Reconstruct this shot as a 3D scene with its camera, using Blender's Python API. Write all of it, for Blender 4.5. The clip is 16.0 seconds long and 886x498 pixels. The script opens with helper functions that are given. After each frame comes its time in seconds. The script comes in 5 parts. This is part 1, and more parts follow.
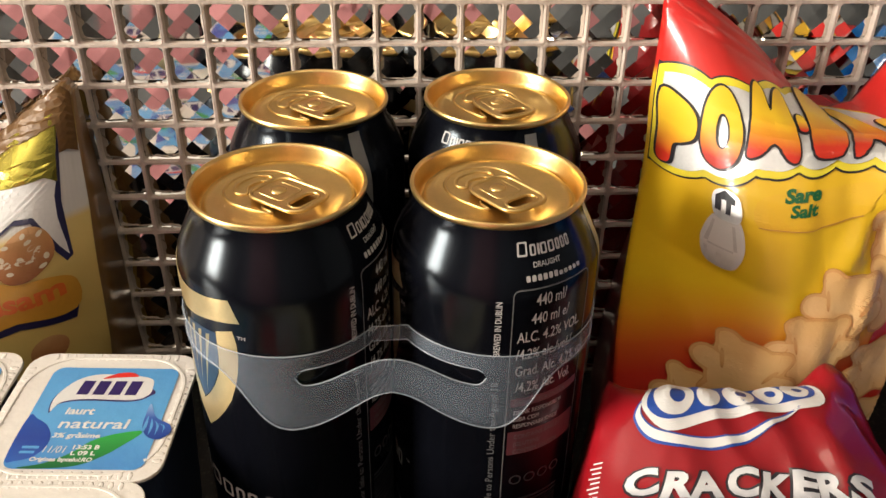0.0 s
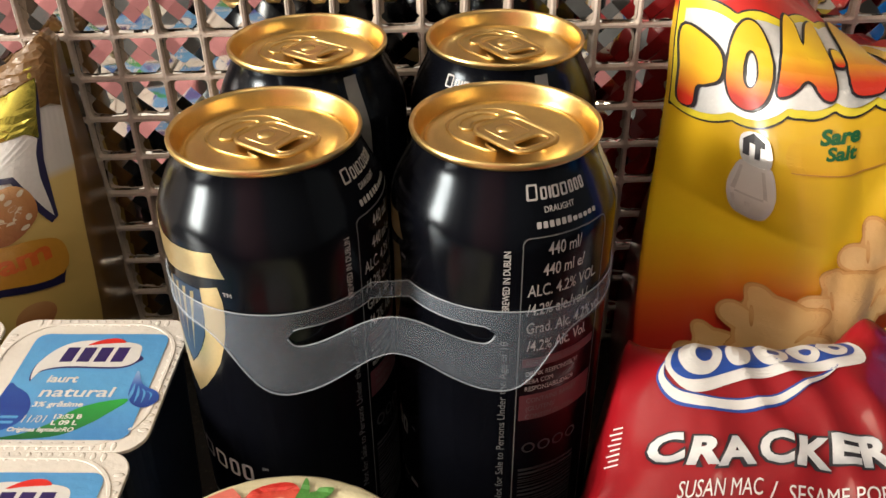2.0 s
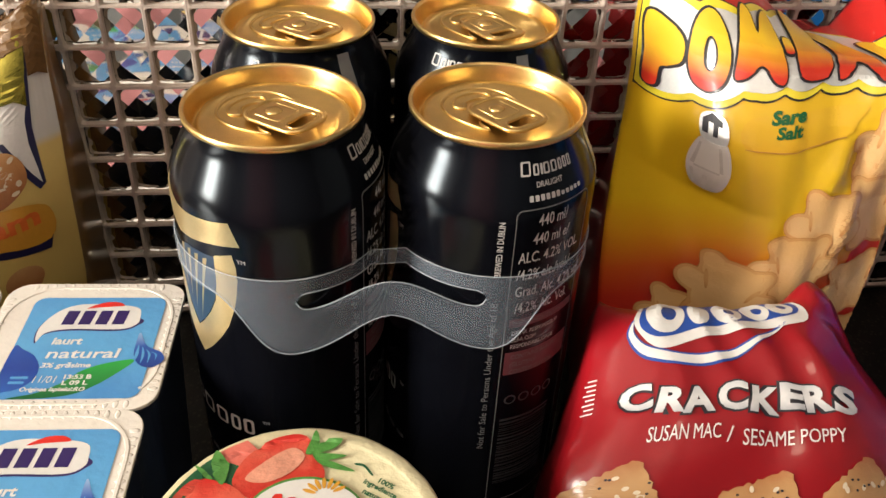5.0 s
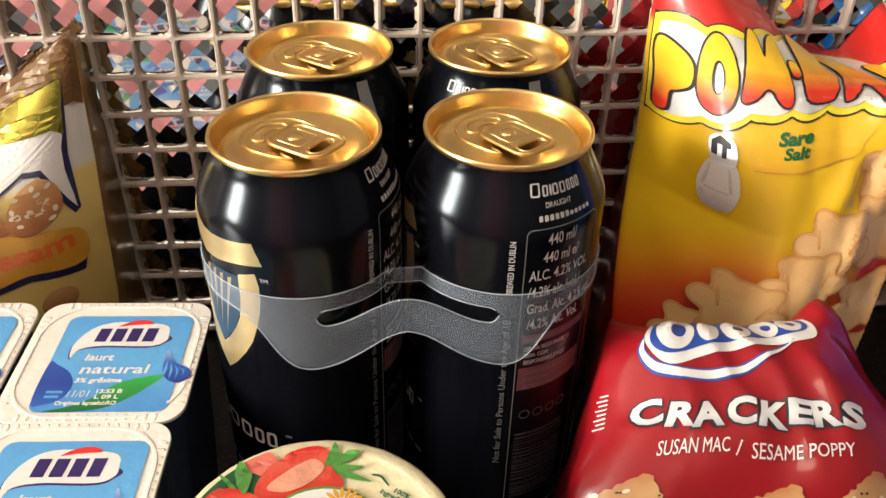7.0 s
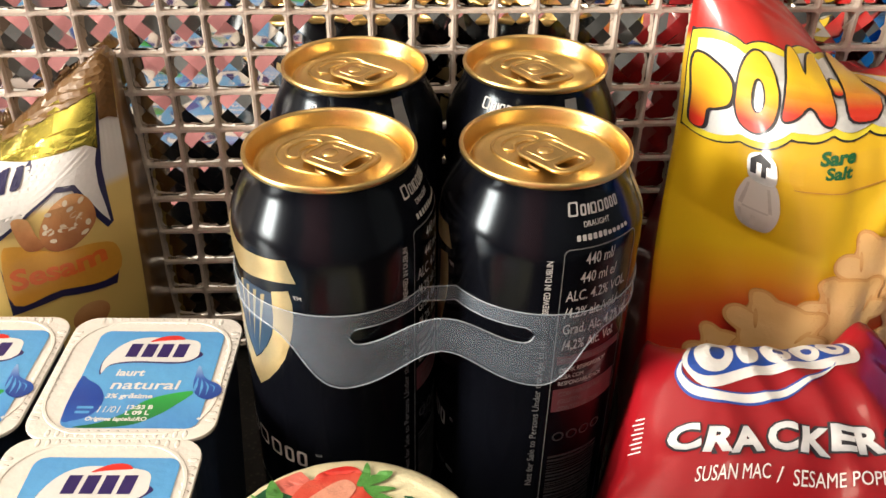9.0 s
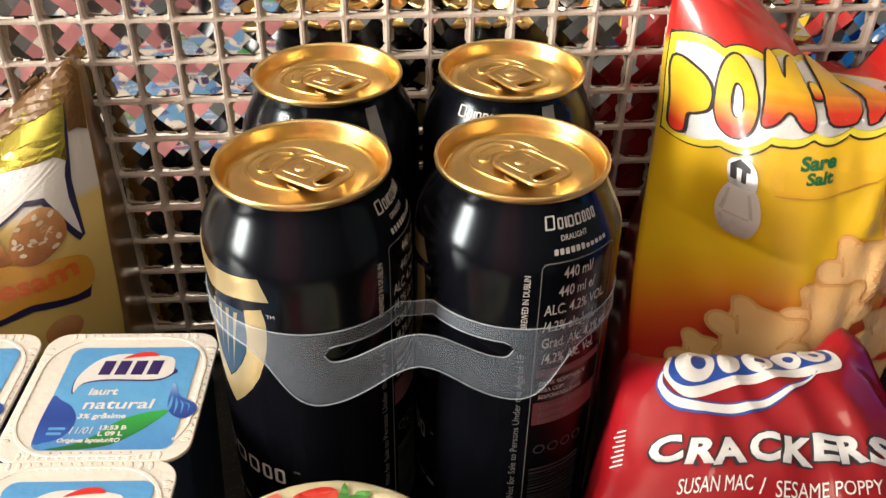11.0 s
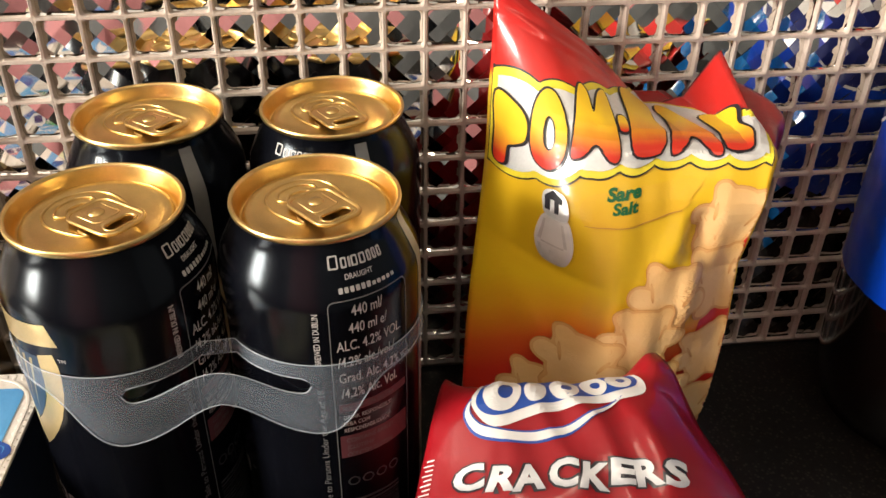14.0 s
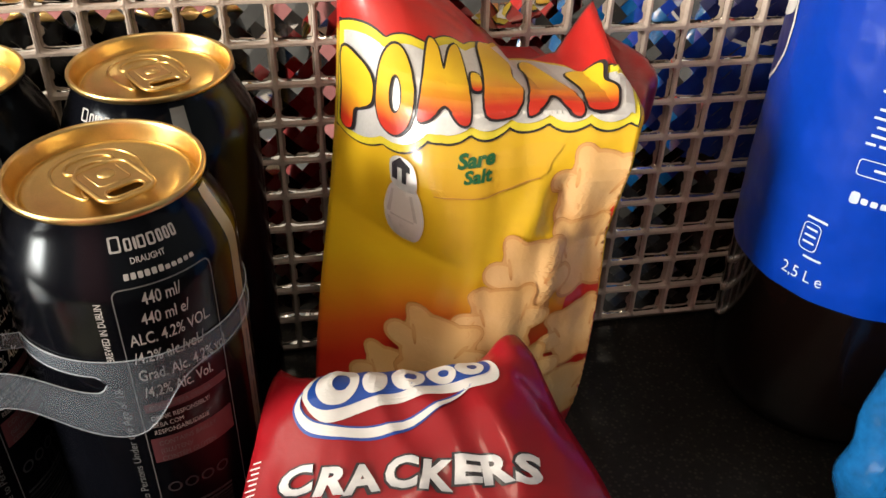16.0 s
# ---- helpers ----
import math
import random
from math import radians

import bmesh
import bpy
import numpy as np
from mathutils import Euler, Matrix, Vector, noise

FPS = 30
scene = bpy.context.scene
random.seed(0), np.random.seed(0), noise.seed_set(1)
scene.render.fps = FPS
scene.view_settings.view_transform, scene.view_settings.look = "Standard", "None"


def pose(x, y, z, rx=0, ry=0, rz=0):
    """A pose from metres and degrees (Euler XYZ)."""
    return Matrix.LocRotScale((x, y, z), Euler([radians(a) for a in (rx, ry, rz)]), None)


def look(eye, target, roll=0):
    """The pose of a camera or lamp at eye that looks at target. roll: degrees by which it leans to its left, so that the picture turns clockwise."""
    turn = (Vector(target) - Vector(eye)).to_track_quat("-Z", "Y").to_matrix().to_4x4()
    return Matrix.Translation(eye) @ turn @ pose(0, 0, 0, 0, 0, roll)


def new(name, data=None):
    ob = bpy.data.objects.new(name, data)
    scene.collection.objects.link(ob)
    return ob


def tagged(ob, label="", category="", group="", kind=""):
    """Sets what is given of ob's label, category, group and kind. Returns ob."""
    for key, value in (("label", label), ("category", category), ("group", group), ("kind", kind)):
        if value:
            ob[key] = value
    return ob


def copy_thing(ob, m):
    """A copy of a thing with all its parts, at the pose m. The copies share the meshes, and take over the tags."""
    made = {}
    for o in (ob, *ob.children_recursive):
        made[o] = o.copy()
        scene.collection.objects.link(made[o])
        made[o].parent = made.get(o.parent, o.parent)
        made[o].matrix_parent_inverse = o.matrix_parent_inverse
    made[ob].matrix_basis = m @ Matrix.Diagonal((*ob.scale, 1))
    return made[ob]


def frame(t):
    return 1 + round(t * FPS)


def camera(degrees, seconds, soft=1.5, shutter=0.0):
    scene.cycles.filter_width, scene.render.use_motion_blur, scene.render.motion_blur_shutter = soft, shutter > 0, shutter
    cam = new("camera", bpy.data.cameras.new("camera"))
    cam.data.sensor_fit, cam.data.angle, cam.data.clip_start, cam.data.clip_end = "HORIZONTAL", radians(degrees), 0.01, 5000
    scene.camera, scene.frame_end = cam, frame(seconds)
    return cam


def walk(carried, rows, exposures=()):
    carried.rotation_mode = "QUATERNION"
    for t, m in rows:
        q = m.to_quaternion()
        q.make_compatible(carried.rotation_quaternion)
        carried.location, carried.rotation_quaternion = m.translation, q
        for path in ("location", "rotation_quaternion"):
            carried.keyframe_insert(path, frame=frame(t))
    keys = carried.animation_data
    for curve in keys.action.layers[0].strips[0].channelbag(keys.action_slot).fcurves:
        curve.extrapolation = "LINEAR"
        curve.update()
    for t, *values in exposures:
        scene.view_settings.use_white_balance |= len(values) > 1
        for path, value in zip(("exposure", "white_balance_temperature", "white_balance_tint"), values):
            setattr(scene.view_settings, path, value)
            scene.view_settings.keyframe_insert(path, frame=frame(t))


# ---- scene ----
cam = camera(53.25, 16.0)
ROWS = [
    (0.0, 0.00359, -0.27191, 0.29539, 57.359, -0.824, -2.794),
    (0.5, 0.01027, -0.27842, 0.29225, 57.7, -0.565, -3.599),
    (1.0, 0.01086, -0.27071, 0.28532, 57.36, -0.016, -3.49),
    (1.5, 0.01165, -0.26159, 0.27662, 56.618, 0.698, -2.818),
    (2.0, 0.00851, -0.25858, 0.27507, 56.208, 0.454, -2.258),
    (2.5, 0.00302, -0.26005, 0.28011, 55.711, -0.382, -2.503),
    (3.0, -0.01024, -0.26549, 0.28275, 54.928, -1.266, -3.718),
    (3.5, -0.01862, -0.2709, 0.28576, 53.363, -2.902, -5.854),
    (6.0, -0.01198, -0.27369, 0.2911, 53.91, -2.083, -6.114),
    (6.5, -0.01196, -0.27925, 0.2929, 54.424, -1.485, -5.347),
    (7.0, -0.01082, -0.28218, 0.29537, 54.935, -1.254, -4.874),
    (7.5, -0.01246, -0.27922, 0.29356, 55.085, -1.265, -4.659),
    (8.0, -0.00934, -0.28245, 0.29197, 56.251, -1.277, -4.737),
    (8.5, -0.01199, -0.27968, 0.29301, 56.28, -0.311, -3.954),
    (9.0, -0.01456, -0.27842, 0.29396, 55.914, -0.897, -3.383),
    (11.5, -0.01013, -0.26722, 0.2981, 54.763, -0.727, -4.671),
    (12.0, -0.01024, -0.26519, 0.29582, 54.298, -1.072, -4.25),
    (12.5, -0.0063, -0.27143, 0.30034, 54.682, -1.111, -3.882),
    (13.0, -0.00113, -0.27302, 0.30113, 55.081, -1.186, -3.925),
    (13.5, 0.00832, -0.27419, 0.30393, 55.324, -1.41, -4.611),
    (14.0, 0.0434, -0.27649, 0.3087, 56.014, -0.696, -6.878),
    (14.5, 0.07661, -0.2699, 0.30757, 56.805, -0.285, -8.947),
    (14.7, 0.08138, -0.27061, 0.30457, 57.006, -0.371, -8.93),
    (15.0, 0.08224, -0.26814, 0.29936, 56.522, -0.841, -9.057),
    (15.5, 0.08547, -0.25958, 0.29417, 55.366, -1.581, -8.968),
    (16.0, 0.08691, -0.25468, 0.29278, 54.056, -1.392, -9.732),
]
walk(cam, [(t, pose(x, y, z, rx, ry, rz)) for t, x, y, z, rx, ry, rz in ROWS],
     exposures=((0.0, -0.35), (2.5, -0.40), (3.5, -0.46), (6.0, -0.13), (9.0, -0.06), (11.5, -0.14), (13.5, -0.15), (16.0, -0.28)))

# ---- light ----
world = bpy.data.worlds.new("world")
scene.world = world
world.use_nodes = True
wn = world.node_tree.nodes
sky = wn.new("ShaderNodeTexSky")
sky.sky_type, sky.sun_disc = "NISHITA", False
sky.sun_elevation, sky.sun_rotation = radians(35), radians(270)
world.node_tree.links.new(sky.outputs["Color"], wn["Background"].inputs["Color"])
wn["Background"].inputs["Strength"].default_value = 0.1


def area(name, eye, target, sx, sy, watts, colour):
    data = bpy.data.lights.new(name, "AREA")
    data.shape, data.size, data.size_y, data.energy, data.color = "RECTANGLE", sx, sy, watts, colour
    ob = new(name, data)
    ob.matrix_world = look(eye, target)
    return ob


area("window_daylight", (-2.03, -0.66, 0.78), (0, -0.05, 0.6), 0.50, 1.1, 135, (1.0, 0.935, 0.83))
area("ceiling_lamp_light", (0.35, -0.95, 1.60), (0.35, -0.95, 0), 0.25, 0.25, 2.8, (1.0, 0.86, 0.66))
scene.view_settings.exposure = 0.0


# ---- materials ----
def material(name, colour=(0.8, 0.8, 0.8), rough=0.5, metal=0.0, coat=0.0, vary=0.12, scale=60.0, bump=0.0, bump_scale=400.0, per_object=0.0, **extra):
    """A surface with colour variation at two scales and a fine relief."""
    m = bpy.data.materials.new(name)
    m.use_nodes = True
    n, l = m.node_tree.nodes, m.node_tree.links
    b = n["Principled BSDF"]
    b.inputs["Roughness"].default_value, b.inputs["Metallic"].default_value = rough, metal
    b.inputs["Coat Weight"].default_value = coat
    b.inputs["Coat Roughness"].default_value = 0.08
    for key, value in extra.items():
        b.inputs[key.replace("_", " ")].default_value = value
    co = n.new("ShaderNodeTexCoord")
    a, c = n.new("ShaderNodeTexNoise"), n.new("ShaderNodeTexNoise")
    a.inputs["Scale"].default_value, c.inputs["Scale"].default_value = scale, scale * 9
    a.inputs["Detail"].default_value = 5
    for t in (a, c):
        l.new(co.outputs["Object"], t.inputs["Vector"])
    mix = n.new("ShaderNodeMath")
    mix.operation = "MULTIPLY_ADD"
    mix.inputs[1].default_value = 0.6
    l.new(a.outputs["Fac"], mix.inputs[0])
    half = n.new("ShaderNodeMath")
    half.operation, half.inputs[1].default_value = "MULTIPLY", 0.4
    l.new(c.outputs["Fac"], half.inputs[0])
    l.new(half.outputs[0], mix.inputs[2])
    ramp = n.new("ShaderNodeValToRGB")
    e = ramp.color_ramp.elements
    e[0].position, e[1].position = 0.3, 0.7
    e[0].color = (*[v * (1 - vary) for v in colour], 1)
    e[1].color = (*[min(1, v * (1 + vary)) for v in colour], 1)
    l.new(mix.outputs[0], ramp.inputs["Fac"])
    l.new(ramp.outputs["Color"], b.inputs["Base Color"])
    if bump:
        t, bu = n.new("ShaderNodeTexNoise"), n.new("ShaderNodeBump")
        t.inputs["Scale"].default_value, t.inputs["Detail"].default_value = bump_scale, 4
        bu.inputs["Strength"].default_value, bu.inputs["Distance"].default_value = bump, 0.001
        l.new(co.outputs["Object"], t.inputs["Vector"])
        l.new(t.outputs["Fac"], bu.inputs["Height"])
        l.new(bu.outputs["Normal"], b.inputs["Normal"])
    if per_object:
        info, br, hsv = n.new("ShaderNodeObjectInfo"), n.new("ShaderNodeMapRange"), n.new("ShaderNodeHueSaturation")
        br.inputs["To Min"].default_value, br.inputs["To Max"].default_value = 1 - per_object, 1 + per_object
        l.new(info.outputs["Random"], br.inputs["Value"])
        l.new(br.outputs["Result"], hsv.inputs["Value"])
        l.new(ramp.outputs["Color"], hsv.inputs["Color"])
        l.new(hsv.outputs["Color"], b.inputs["Base Color"])
    return m


def printed(name, stops, rough=0.3, coat=0.4, bump=0.25, bump_scale=130.0, metal=0.0, swirl=0.03, slope=0.0):
    """Film printed in bands that follow the sheet's own upright coordinate."""
    m = material(name, (0.5, 0.5, 0.5), rough, metal, coat, bump=bump, bump_scale=bump_scale)
    n, l = m.node_tree.nodes, m.node_tree.links
    uv, sep, ramp = n.new("ShaderNodeUVMap"), n.new("ShaderNodeSeparateXYZ"), n.new("ShaderNodeValToRGB")
    noise_, add = n.new("ShaderNodeTexNoise"), n.new("ShaderNodeMath")
    noise_.inputs["Scale"].default_value = 3.0
    l.new(uv.outputs["UV"], sep.inputs["Vector"])
    l.new(uv.outputs["UV"], noise_.inputs["Vector"])
    sc = n.new("ShaderNodeMath")
    sc.operation, sc.inputs[1].default_value, sc.inputs[2].default_value = "MULTIPLY_ADD", swirl * 2, -swirl
    l.new(noise_.outputs["Fac"], sc.inputs[0])
    l.new(sc.outputs[0], add.inputs[0])
    l.new(sep.outputs["Y"], add.inputs[1])
    if slope:
        # the bands sink towards the sheet's first side, less so near its top
        side, rest, both, total = (n.new("ShaderNodeMath") for _ in range(4))
        side.operation, side.inputs[0].default_value, side.use_clamp = "SUBTRACT", 0.34, True
        rest.operation, rest.inputs[0].default_value = "SUBTRACT", 0.9
        both.operation, total.operation = "MULTIPLY", "MULTIPLY_ADD"
        total.inputs[1].default_value = slope
        l.new(sep.outputs["X"], side.inputs[1])
        l.new(sep.outputs["Y"], rest.inputs[1])
        l.new(side.outputs[0], both.inputs[0])
        l.new(rest.outputs[0], both.inputs[1])
        l.new(both.outputs[0], total.inputs[0])
        l.new(add.outputs[0], total.inputs[2])
        add = total
    e = ramp.color_ramp.elements
    while len(e) < len(stops):
        e.new(0.5)
    for i, (p, c) in enumerate(stops):
        e[i].position, e[i].color = p, (*c, 1)
    l.new(add.outputs[0], ramp.inputs["Fac"])
    l.new(ramp.outputs["Color"], n["Principled BSDF"].inputs["Base Color"])
    return m


def see_through(name, colour, density, rough=0.25, bump=0.0):
    m = material(name, colour, rough, vary=0.05, scale=80, bump=bump, bump_scale=90)
    n, l = m.node_tree.nodes, m.node_tree.links
    t, mix = n.new("ShaderNodeBsdfTransparent"), n.new("ShaderNodeMixShader")
    mix.inputs["Fac"].default_value = density
    l.new(t.outputs[0], mix.inputs[1])
    l.new(n["Principled BSDF"].outputs[0], mix.inputs[2])
    l.new(mix.outputs[0], n["Material Output"].inputs["Surface"])
    return m


M_GROUT = material("grout", (0.55, 0.46, 0.39), 0.85, vary=0.14, scale=90, bump=0.5, bump_scale=900)
M_MIRROR = material("faceted_mirror_glass", (0.74, 0.72, 0.68), 0.035, 1.0, coat=1.0, vary=0.08, scale=40, per_object=0.14)
M_ROSE = material("reflected_rose_colour", (0.56, 0.235, 0.25), 0.8, vary=0.08, scale=3, bump=0.2, bump_scale=60)
M_SLATE = material("slate_grey_paint", (0.20, 0.215, 0.225), 0.8, vary=0.08, scale=3, bump=0.2, bump_scale=60)
M_PLASTER = material("plaster", (0.30, 0.24, 0.19), 0.85, vary=0.08, scale=3, bump=0.2, bump_scale=60)
M_CEIL = material("ceiling_paint", (0.80, 0.78, 0.74), 0.9, vary=0.04, scale=2)
M_FLOOR = material("floor_tile", (0.15, 0.11, 0.085), 0.5, vary=0.2, scale=4)
M_FRAME = material("window_frame_paint", (0.75, 0.74, 0.72), 0.4, vary=0.05, scale=10)
# The specular tint puts a blue daylight cast into the can's highlights.
M_BLACK = material("black_can_lacquer", (0.0028, 0.0031, 0.005), 0.19, 0.0, vary=0.3, scale=30, Specular_IOR_Level=0.28, Specular_Tint=(0.78, 0.9, 1.0, 1.0))
M_GOLD = material("gold_anodised_aluminium", (0.84, 0.60, 0.24), 0.31, 1.0, vary=0.08, scale=200, bump=0.10, bump_scale=160)
M_PALEGOLD = material("pale_gold_ink", (0.62, 0.48, 0.24), 0.28, 0.75, vary=0.08, scale=120)
M_INKW = material("white_ink", (0.50, 0.48, 0.46), 0.45, vary=0.06)
M_INKGREY = material("grey_ink", (0.15, 0.15, 0.15), 0.45, vary=0.08)
# Grey ink darkened in its colour for the shade low on the can.
M_INKSHADED = material("shaded_grey_ink", (0.035, 0.035, 0.038), 0.45, vary=0.1)
M_INKRED = material("dull_red_ink", (0.12, 0.034, 0.042), 0.45, vary=0.1)
M_STRIPE = material("silver_stripe_ink", (0.34, 0.33, 0.31), 0.35, 0.5, vary=0.08)
M_BAND = see_through("milky_plastic_film", (0.42, 0.50, 0.60), 0.125, 0.3)
M_BANDEDGE = see_through("film_cut_edge", (0.6, 0.64, 0.68), 0.4, 0.25)
M_INKBLUEGREY = material("steel_blue_ink", (0.012, 0.035, 0.075), 0.35, vary=0.1)

# ---- black granite ----
M_GRANITE = material("black_granite", (0.010, 0.009, 0.008), 0.3, vary=0.4, scale=300, bump=0.05, bump_scale=500, Specular_IOR_Level=0.3)
_n, _l = M_GRANITE.node_tree.nodes, M_GRANITE.node_tree.links
_v, _r, _m = _n.new("ShaderNodeTexVoronoi"), _n.new("ShaderNodeValToRGB"), _n.new("ShaderNodeMixRGB")
_v.inputs["Scale"].default_value = 420
_r.color_ramp.elements[0].position, _r.color_ramp.elements[0].color = 0.05, (0.045, 0.036, 0.027, 1)
_r.color_ramp.elements[1].position, _r.color_ramp.elements[1].color = 0.40, (0, 0, 0, 1)
_c = _n.new("ShaderNodeTexCoord")
_l.new(_c.outputs["Object"], _v.inputs["Vector"])
_l.new(_v.outputs["Distance"], _r.inputs["Fac"])
_m.blend_type, _m.inputs["Fac"].default_value = "ADD", 1.0
_b = _n["Principled BSDF"]
_l.new(_b.inputs["Base Color"].links[0].from_socket, _m.inputs["Color1"])
_l.new(_r.outputs["Color"], _m.inputs["Color2"])
_l.new(_m.outputs["Color"], _b.inputs["Base Color"])


# ---- building helpers ----
def part(name, bm, mat, parent=None, label="", smooth=False):
    """Links a bmesh as one mesh object, under a thing where one is given."""
    me = bpy.data.meshes.new(name)
    bm.to_mesh(me)
    bm.free()
    me.materials.append(mat)
    if smooth:
        me.polygons.foreach_set("use_smooth", [True] * len(me.polygons))
    ob = new(name, me)
    if parent:
        ob.parent = parent
    if label:
        ob["label"] = label
    return ob


def box(x0, x1, y0, y1, z0, z1, bevel=0.0):
    bm = bmesh.new()
    bmesh.ops.create_cube(bm, size=1, matrix=Matrix.Translation(((x0 + x1) / 2, (y0 + y1) / 2, (z0 + z1) / 2)) @ Matrix.Diagonal((x1 - x0, y1 - y0, z1 - z0, 1)))
    if bevel:
        bmesh.ops.bevel(bm, geom=bm.edges[:], offset=bevel, segments=2, affect="EDGES")
    return bm


def table(x, pts):
    if x <= pts[0][0]:
        return pts[0][1]
    for (a, p), (b, q) in zip(pts, pts[1:]):
        if x <= b:
            s = (x - a) / (b - a)
            return p + (q - p) * s
    return pts[-1][1]


def smooth_table(x, pts):
    """Table with rounded corners."""
    d = (pts[-1][0] - pts[0][0]) * 0.04
    return sum(table(x + k * d, pts) * w for k, w in ((-2, 0.1), (-1, 0.2), (0, 0.4), (1, 0.2), (2, 0.1)))


def revolve(profile, n=96):
    """Surface of revolution about z from (radius, height) pairs."""
    bm = bmesh.new()
    rings = []
    for r, z in profile:
        if r < 1e-6:
            rings.append([bm.verts.new((0, 0, z))])
        else:
            rings.append([bm.verts.new((r * math.cos(2 * math.pi * i / n), r * math.sin(2 * math.pi * i / n), z)) for i in range(n)])
    for a, b in zip(rings, rings[1:]):
        for i in range(n):
            j = (i + 1) % n
            if len(a) == 1 and len(b) > 1:
                bm.faces.new((a[0], b[j], b[i]))
            elif len(b) == 1 and len(a) > 1:
                bm.faces.new((a[i], a[j], b[0]))
            elif len(a) > 1:
                bm.faces.new((a[i], a[j], b[j], b[i]))
    bmesh.ops.recalc_face_normals(bm, faces=bm.faces)
    return bm


def sheet(fn, nu, nv, u0=-1.0, u1=1.0, v0=0.0, v1=1.0, bm=None):
    """A grid of fn(u, v) with its own coordinates as the UV map. Returns the bmesh and the grid of verts."""
    bm = bm or bmesh.new()
    uvl = bm.loops.layers.uv.verify()
    g = [[bm.verts.new(fn(u0 + (u1 - u0) * i / nu, v0 + (v1 - v0) * j / nv)) for i in range(nu + 1)] for j in range(nv + 1)]
    for j in range(nv):
        for i in range(nu):
            f = bm.faces.new((g[j][i], g[j][i + 1], g[j + 1][i + 1], g[j + 1][i]))
            for lp, (a, b) in zip(f.loops, ((i, j), (i + 1, j), (i + 1, j + 1), (i, j + 1))):
                lp[uvl].uv = ((u0 + (u1 - u0) * a / nu + 1) / 2, v0 + (v1 - v0) * b / nv)
    return bm, g


def curve_mesh(data):
    ob = bpy.data.objects.new("outline", data)
    me = ob.to_mesh()
    bm = bmesh.new()
    bm.from_mesh(me)
    ob.to_mesh_clear()
    bpy.data.objects.remove(ob)
    bpy.data.curves.remove(data)
    return bm


def outline(loops, extrude=0.0, bevel=0.0):
    """A filled flat shape from closed loops of (x, y); a loop in a loop is a hole."""
    data = bpy.data.curves.new("outline", "CURVE")
    data.dimensions, data.fill_mode, data.extrude, data.bevel_depth = "2D", "BOTH", extrude, bevel
    for lp in loops:
        s = data.splines.new("POLY")
        s.points.add(len(lp) - 1)
        for p, (x, y) in zip(s.points, lp):
            p.co = (x, y, 0, 1)
        s.use_cyclic_u = True
    return curve_mesh(data)


def words(text, size, x=0.0, y=0.0, align="LEFT", bold=0.0, slant=0.0, narrow=1.0, turn=0.0, fit=0.0):
    """Flat lettering in the built-in font; size is the height of a capital."""
    data = bpy.data.curves.new("lettering", "FONT")
    data.body, data.size, data.align_x, data.shear, data.offset = text, size / 0.7, align, slant, bold
    data.resolution_u = 3
    bm = curve_mesh(data)
    if fit:
        xs = [v.co.x for v in bm.verts]
        narrow = fit / (max(xs) - min(xs))
    bmesh.ops.transform(bm, verts=bm.verts, matrix=pose(x, y, 0, 0, 0, turn) @ Matrix.Diagonal((narrow, 1, 1, 1)))
    return bm


def smooth_loop(pts, n=6):
    """Closed Catmull-Rom loop through the points."""
    out = []
    k = len(pts)
    for i in range(k):
        p0, p1, p2, p3 = (Vector(pts[(i + d) % k]) for d in (-1, 0, 1, 2))
        for j in range(n):
            t = j / n
            out.append(tuple(0.5 * (2 * p1 + (p2 - p0) * t + (2 * p0 - 5 * p1 + 4 * p2 - p3) * t * t + (3 * p1 - p0 - 3 * p2 + p3) * t ** 3)))
    return out


def oval(cx, cy, rx, ry, n=28, turn=0.0):
    c, s = math.cos(radians(turn)), math.sin(radians(turn))
    return [(cx + rx * math.cos(a) * c - ry * math.sin(a) * s, cy + rx * math.cos(a) * s + ry * math.sin(a) * c) for a in (2 * math.pi * i / n for i in range(n))]


def rounded(x0, x1, y0, y1, r, n=5, slant=0.0):
    out = []
    for cx, cy, a0 in ((x1 - r, y1 - r, 0), (x0 + r, y1 - r, 90), (x0 + r, y0 + r, 180), (x1 - r, y0 + r, 270)):
        for i in range(n + 1):
            a = radians(a0 + 90 * i / n)
            yy = cy + r * math.sin(a)
            out.append((cx + r * math.cos(a) + slant * (yy - y0), yy))
    return out


def refine(bm, longest):
    bmesh.ops.triangulate(bm, faces=bm.faces)
    for _ in range(7):
        e = [e for e in bm.edges if e.calc_length() > longest]
        if not e:
            break
        bmesh.ops.subdivide_edges(bm, edges=e, cuts=1)
        bmesh.ops.triangulate(bm, faces=bm.faces)
    return bm


def laid(bm, fn, lift, longest=0.004):
    """Bends a flat print onto the surface fn(x, y), lifted off it by a hair."""
    refine(bm, longest)
    h = 2e-4
    xs, ys = [v.co.x for v in bm.verts], [v.co.y for v in bm.verts]
    x0, y0, w, t = min(xs), min(ys), max(max(xs) - min(xs), 1e-6), max(max(ys) - min(ys), 1e-6)
    uvl = bm.loops.layers.uv.verify()
    for f in bm.faces:
        for lp in f.loops:
            lp[uvl].uv = ((lp.vert.co.x - x0) / w, (lp.vert.co.y - y0) / t)
    for v in bm.verts:
        x, y = v.co.x, v.co.y
        p = fn(x, y)
        nrm = (fn(x + h, y) - fn(x - h, y)).cross(fn(x, y + h) - fn(x, y - h))
        v.co = p + nrm.normalized() * lift
    return bm


def thing(name, label, category, group="", kind=""):
    return tagged(new(name), label, category, group, kind)


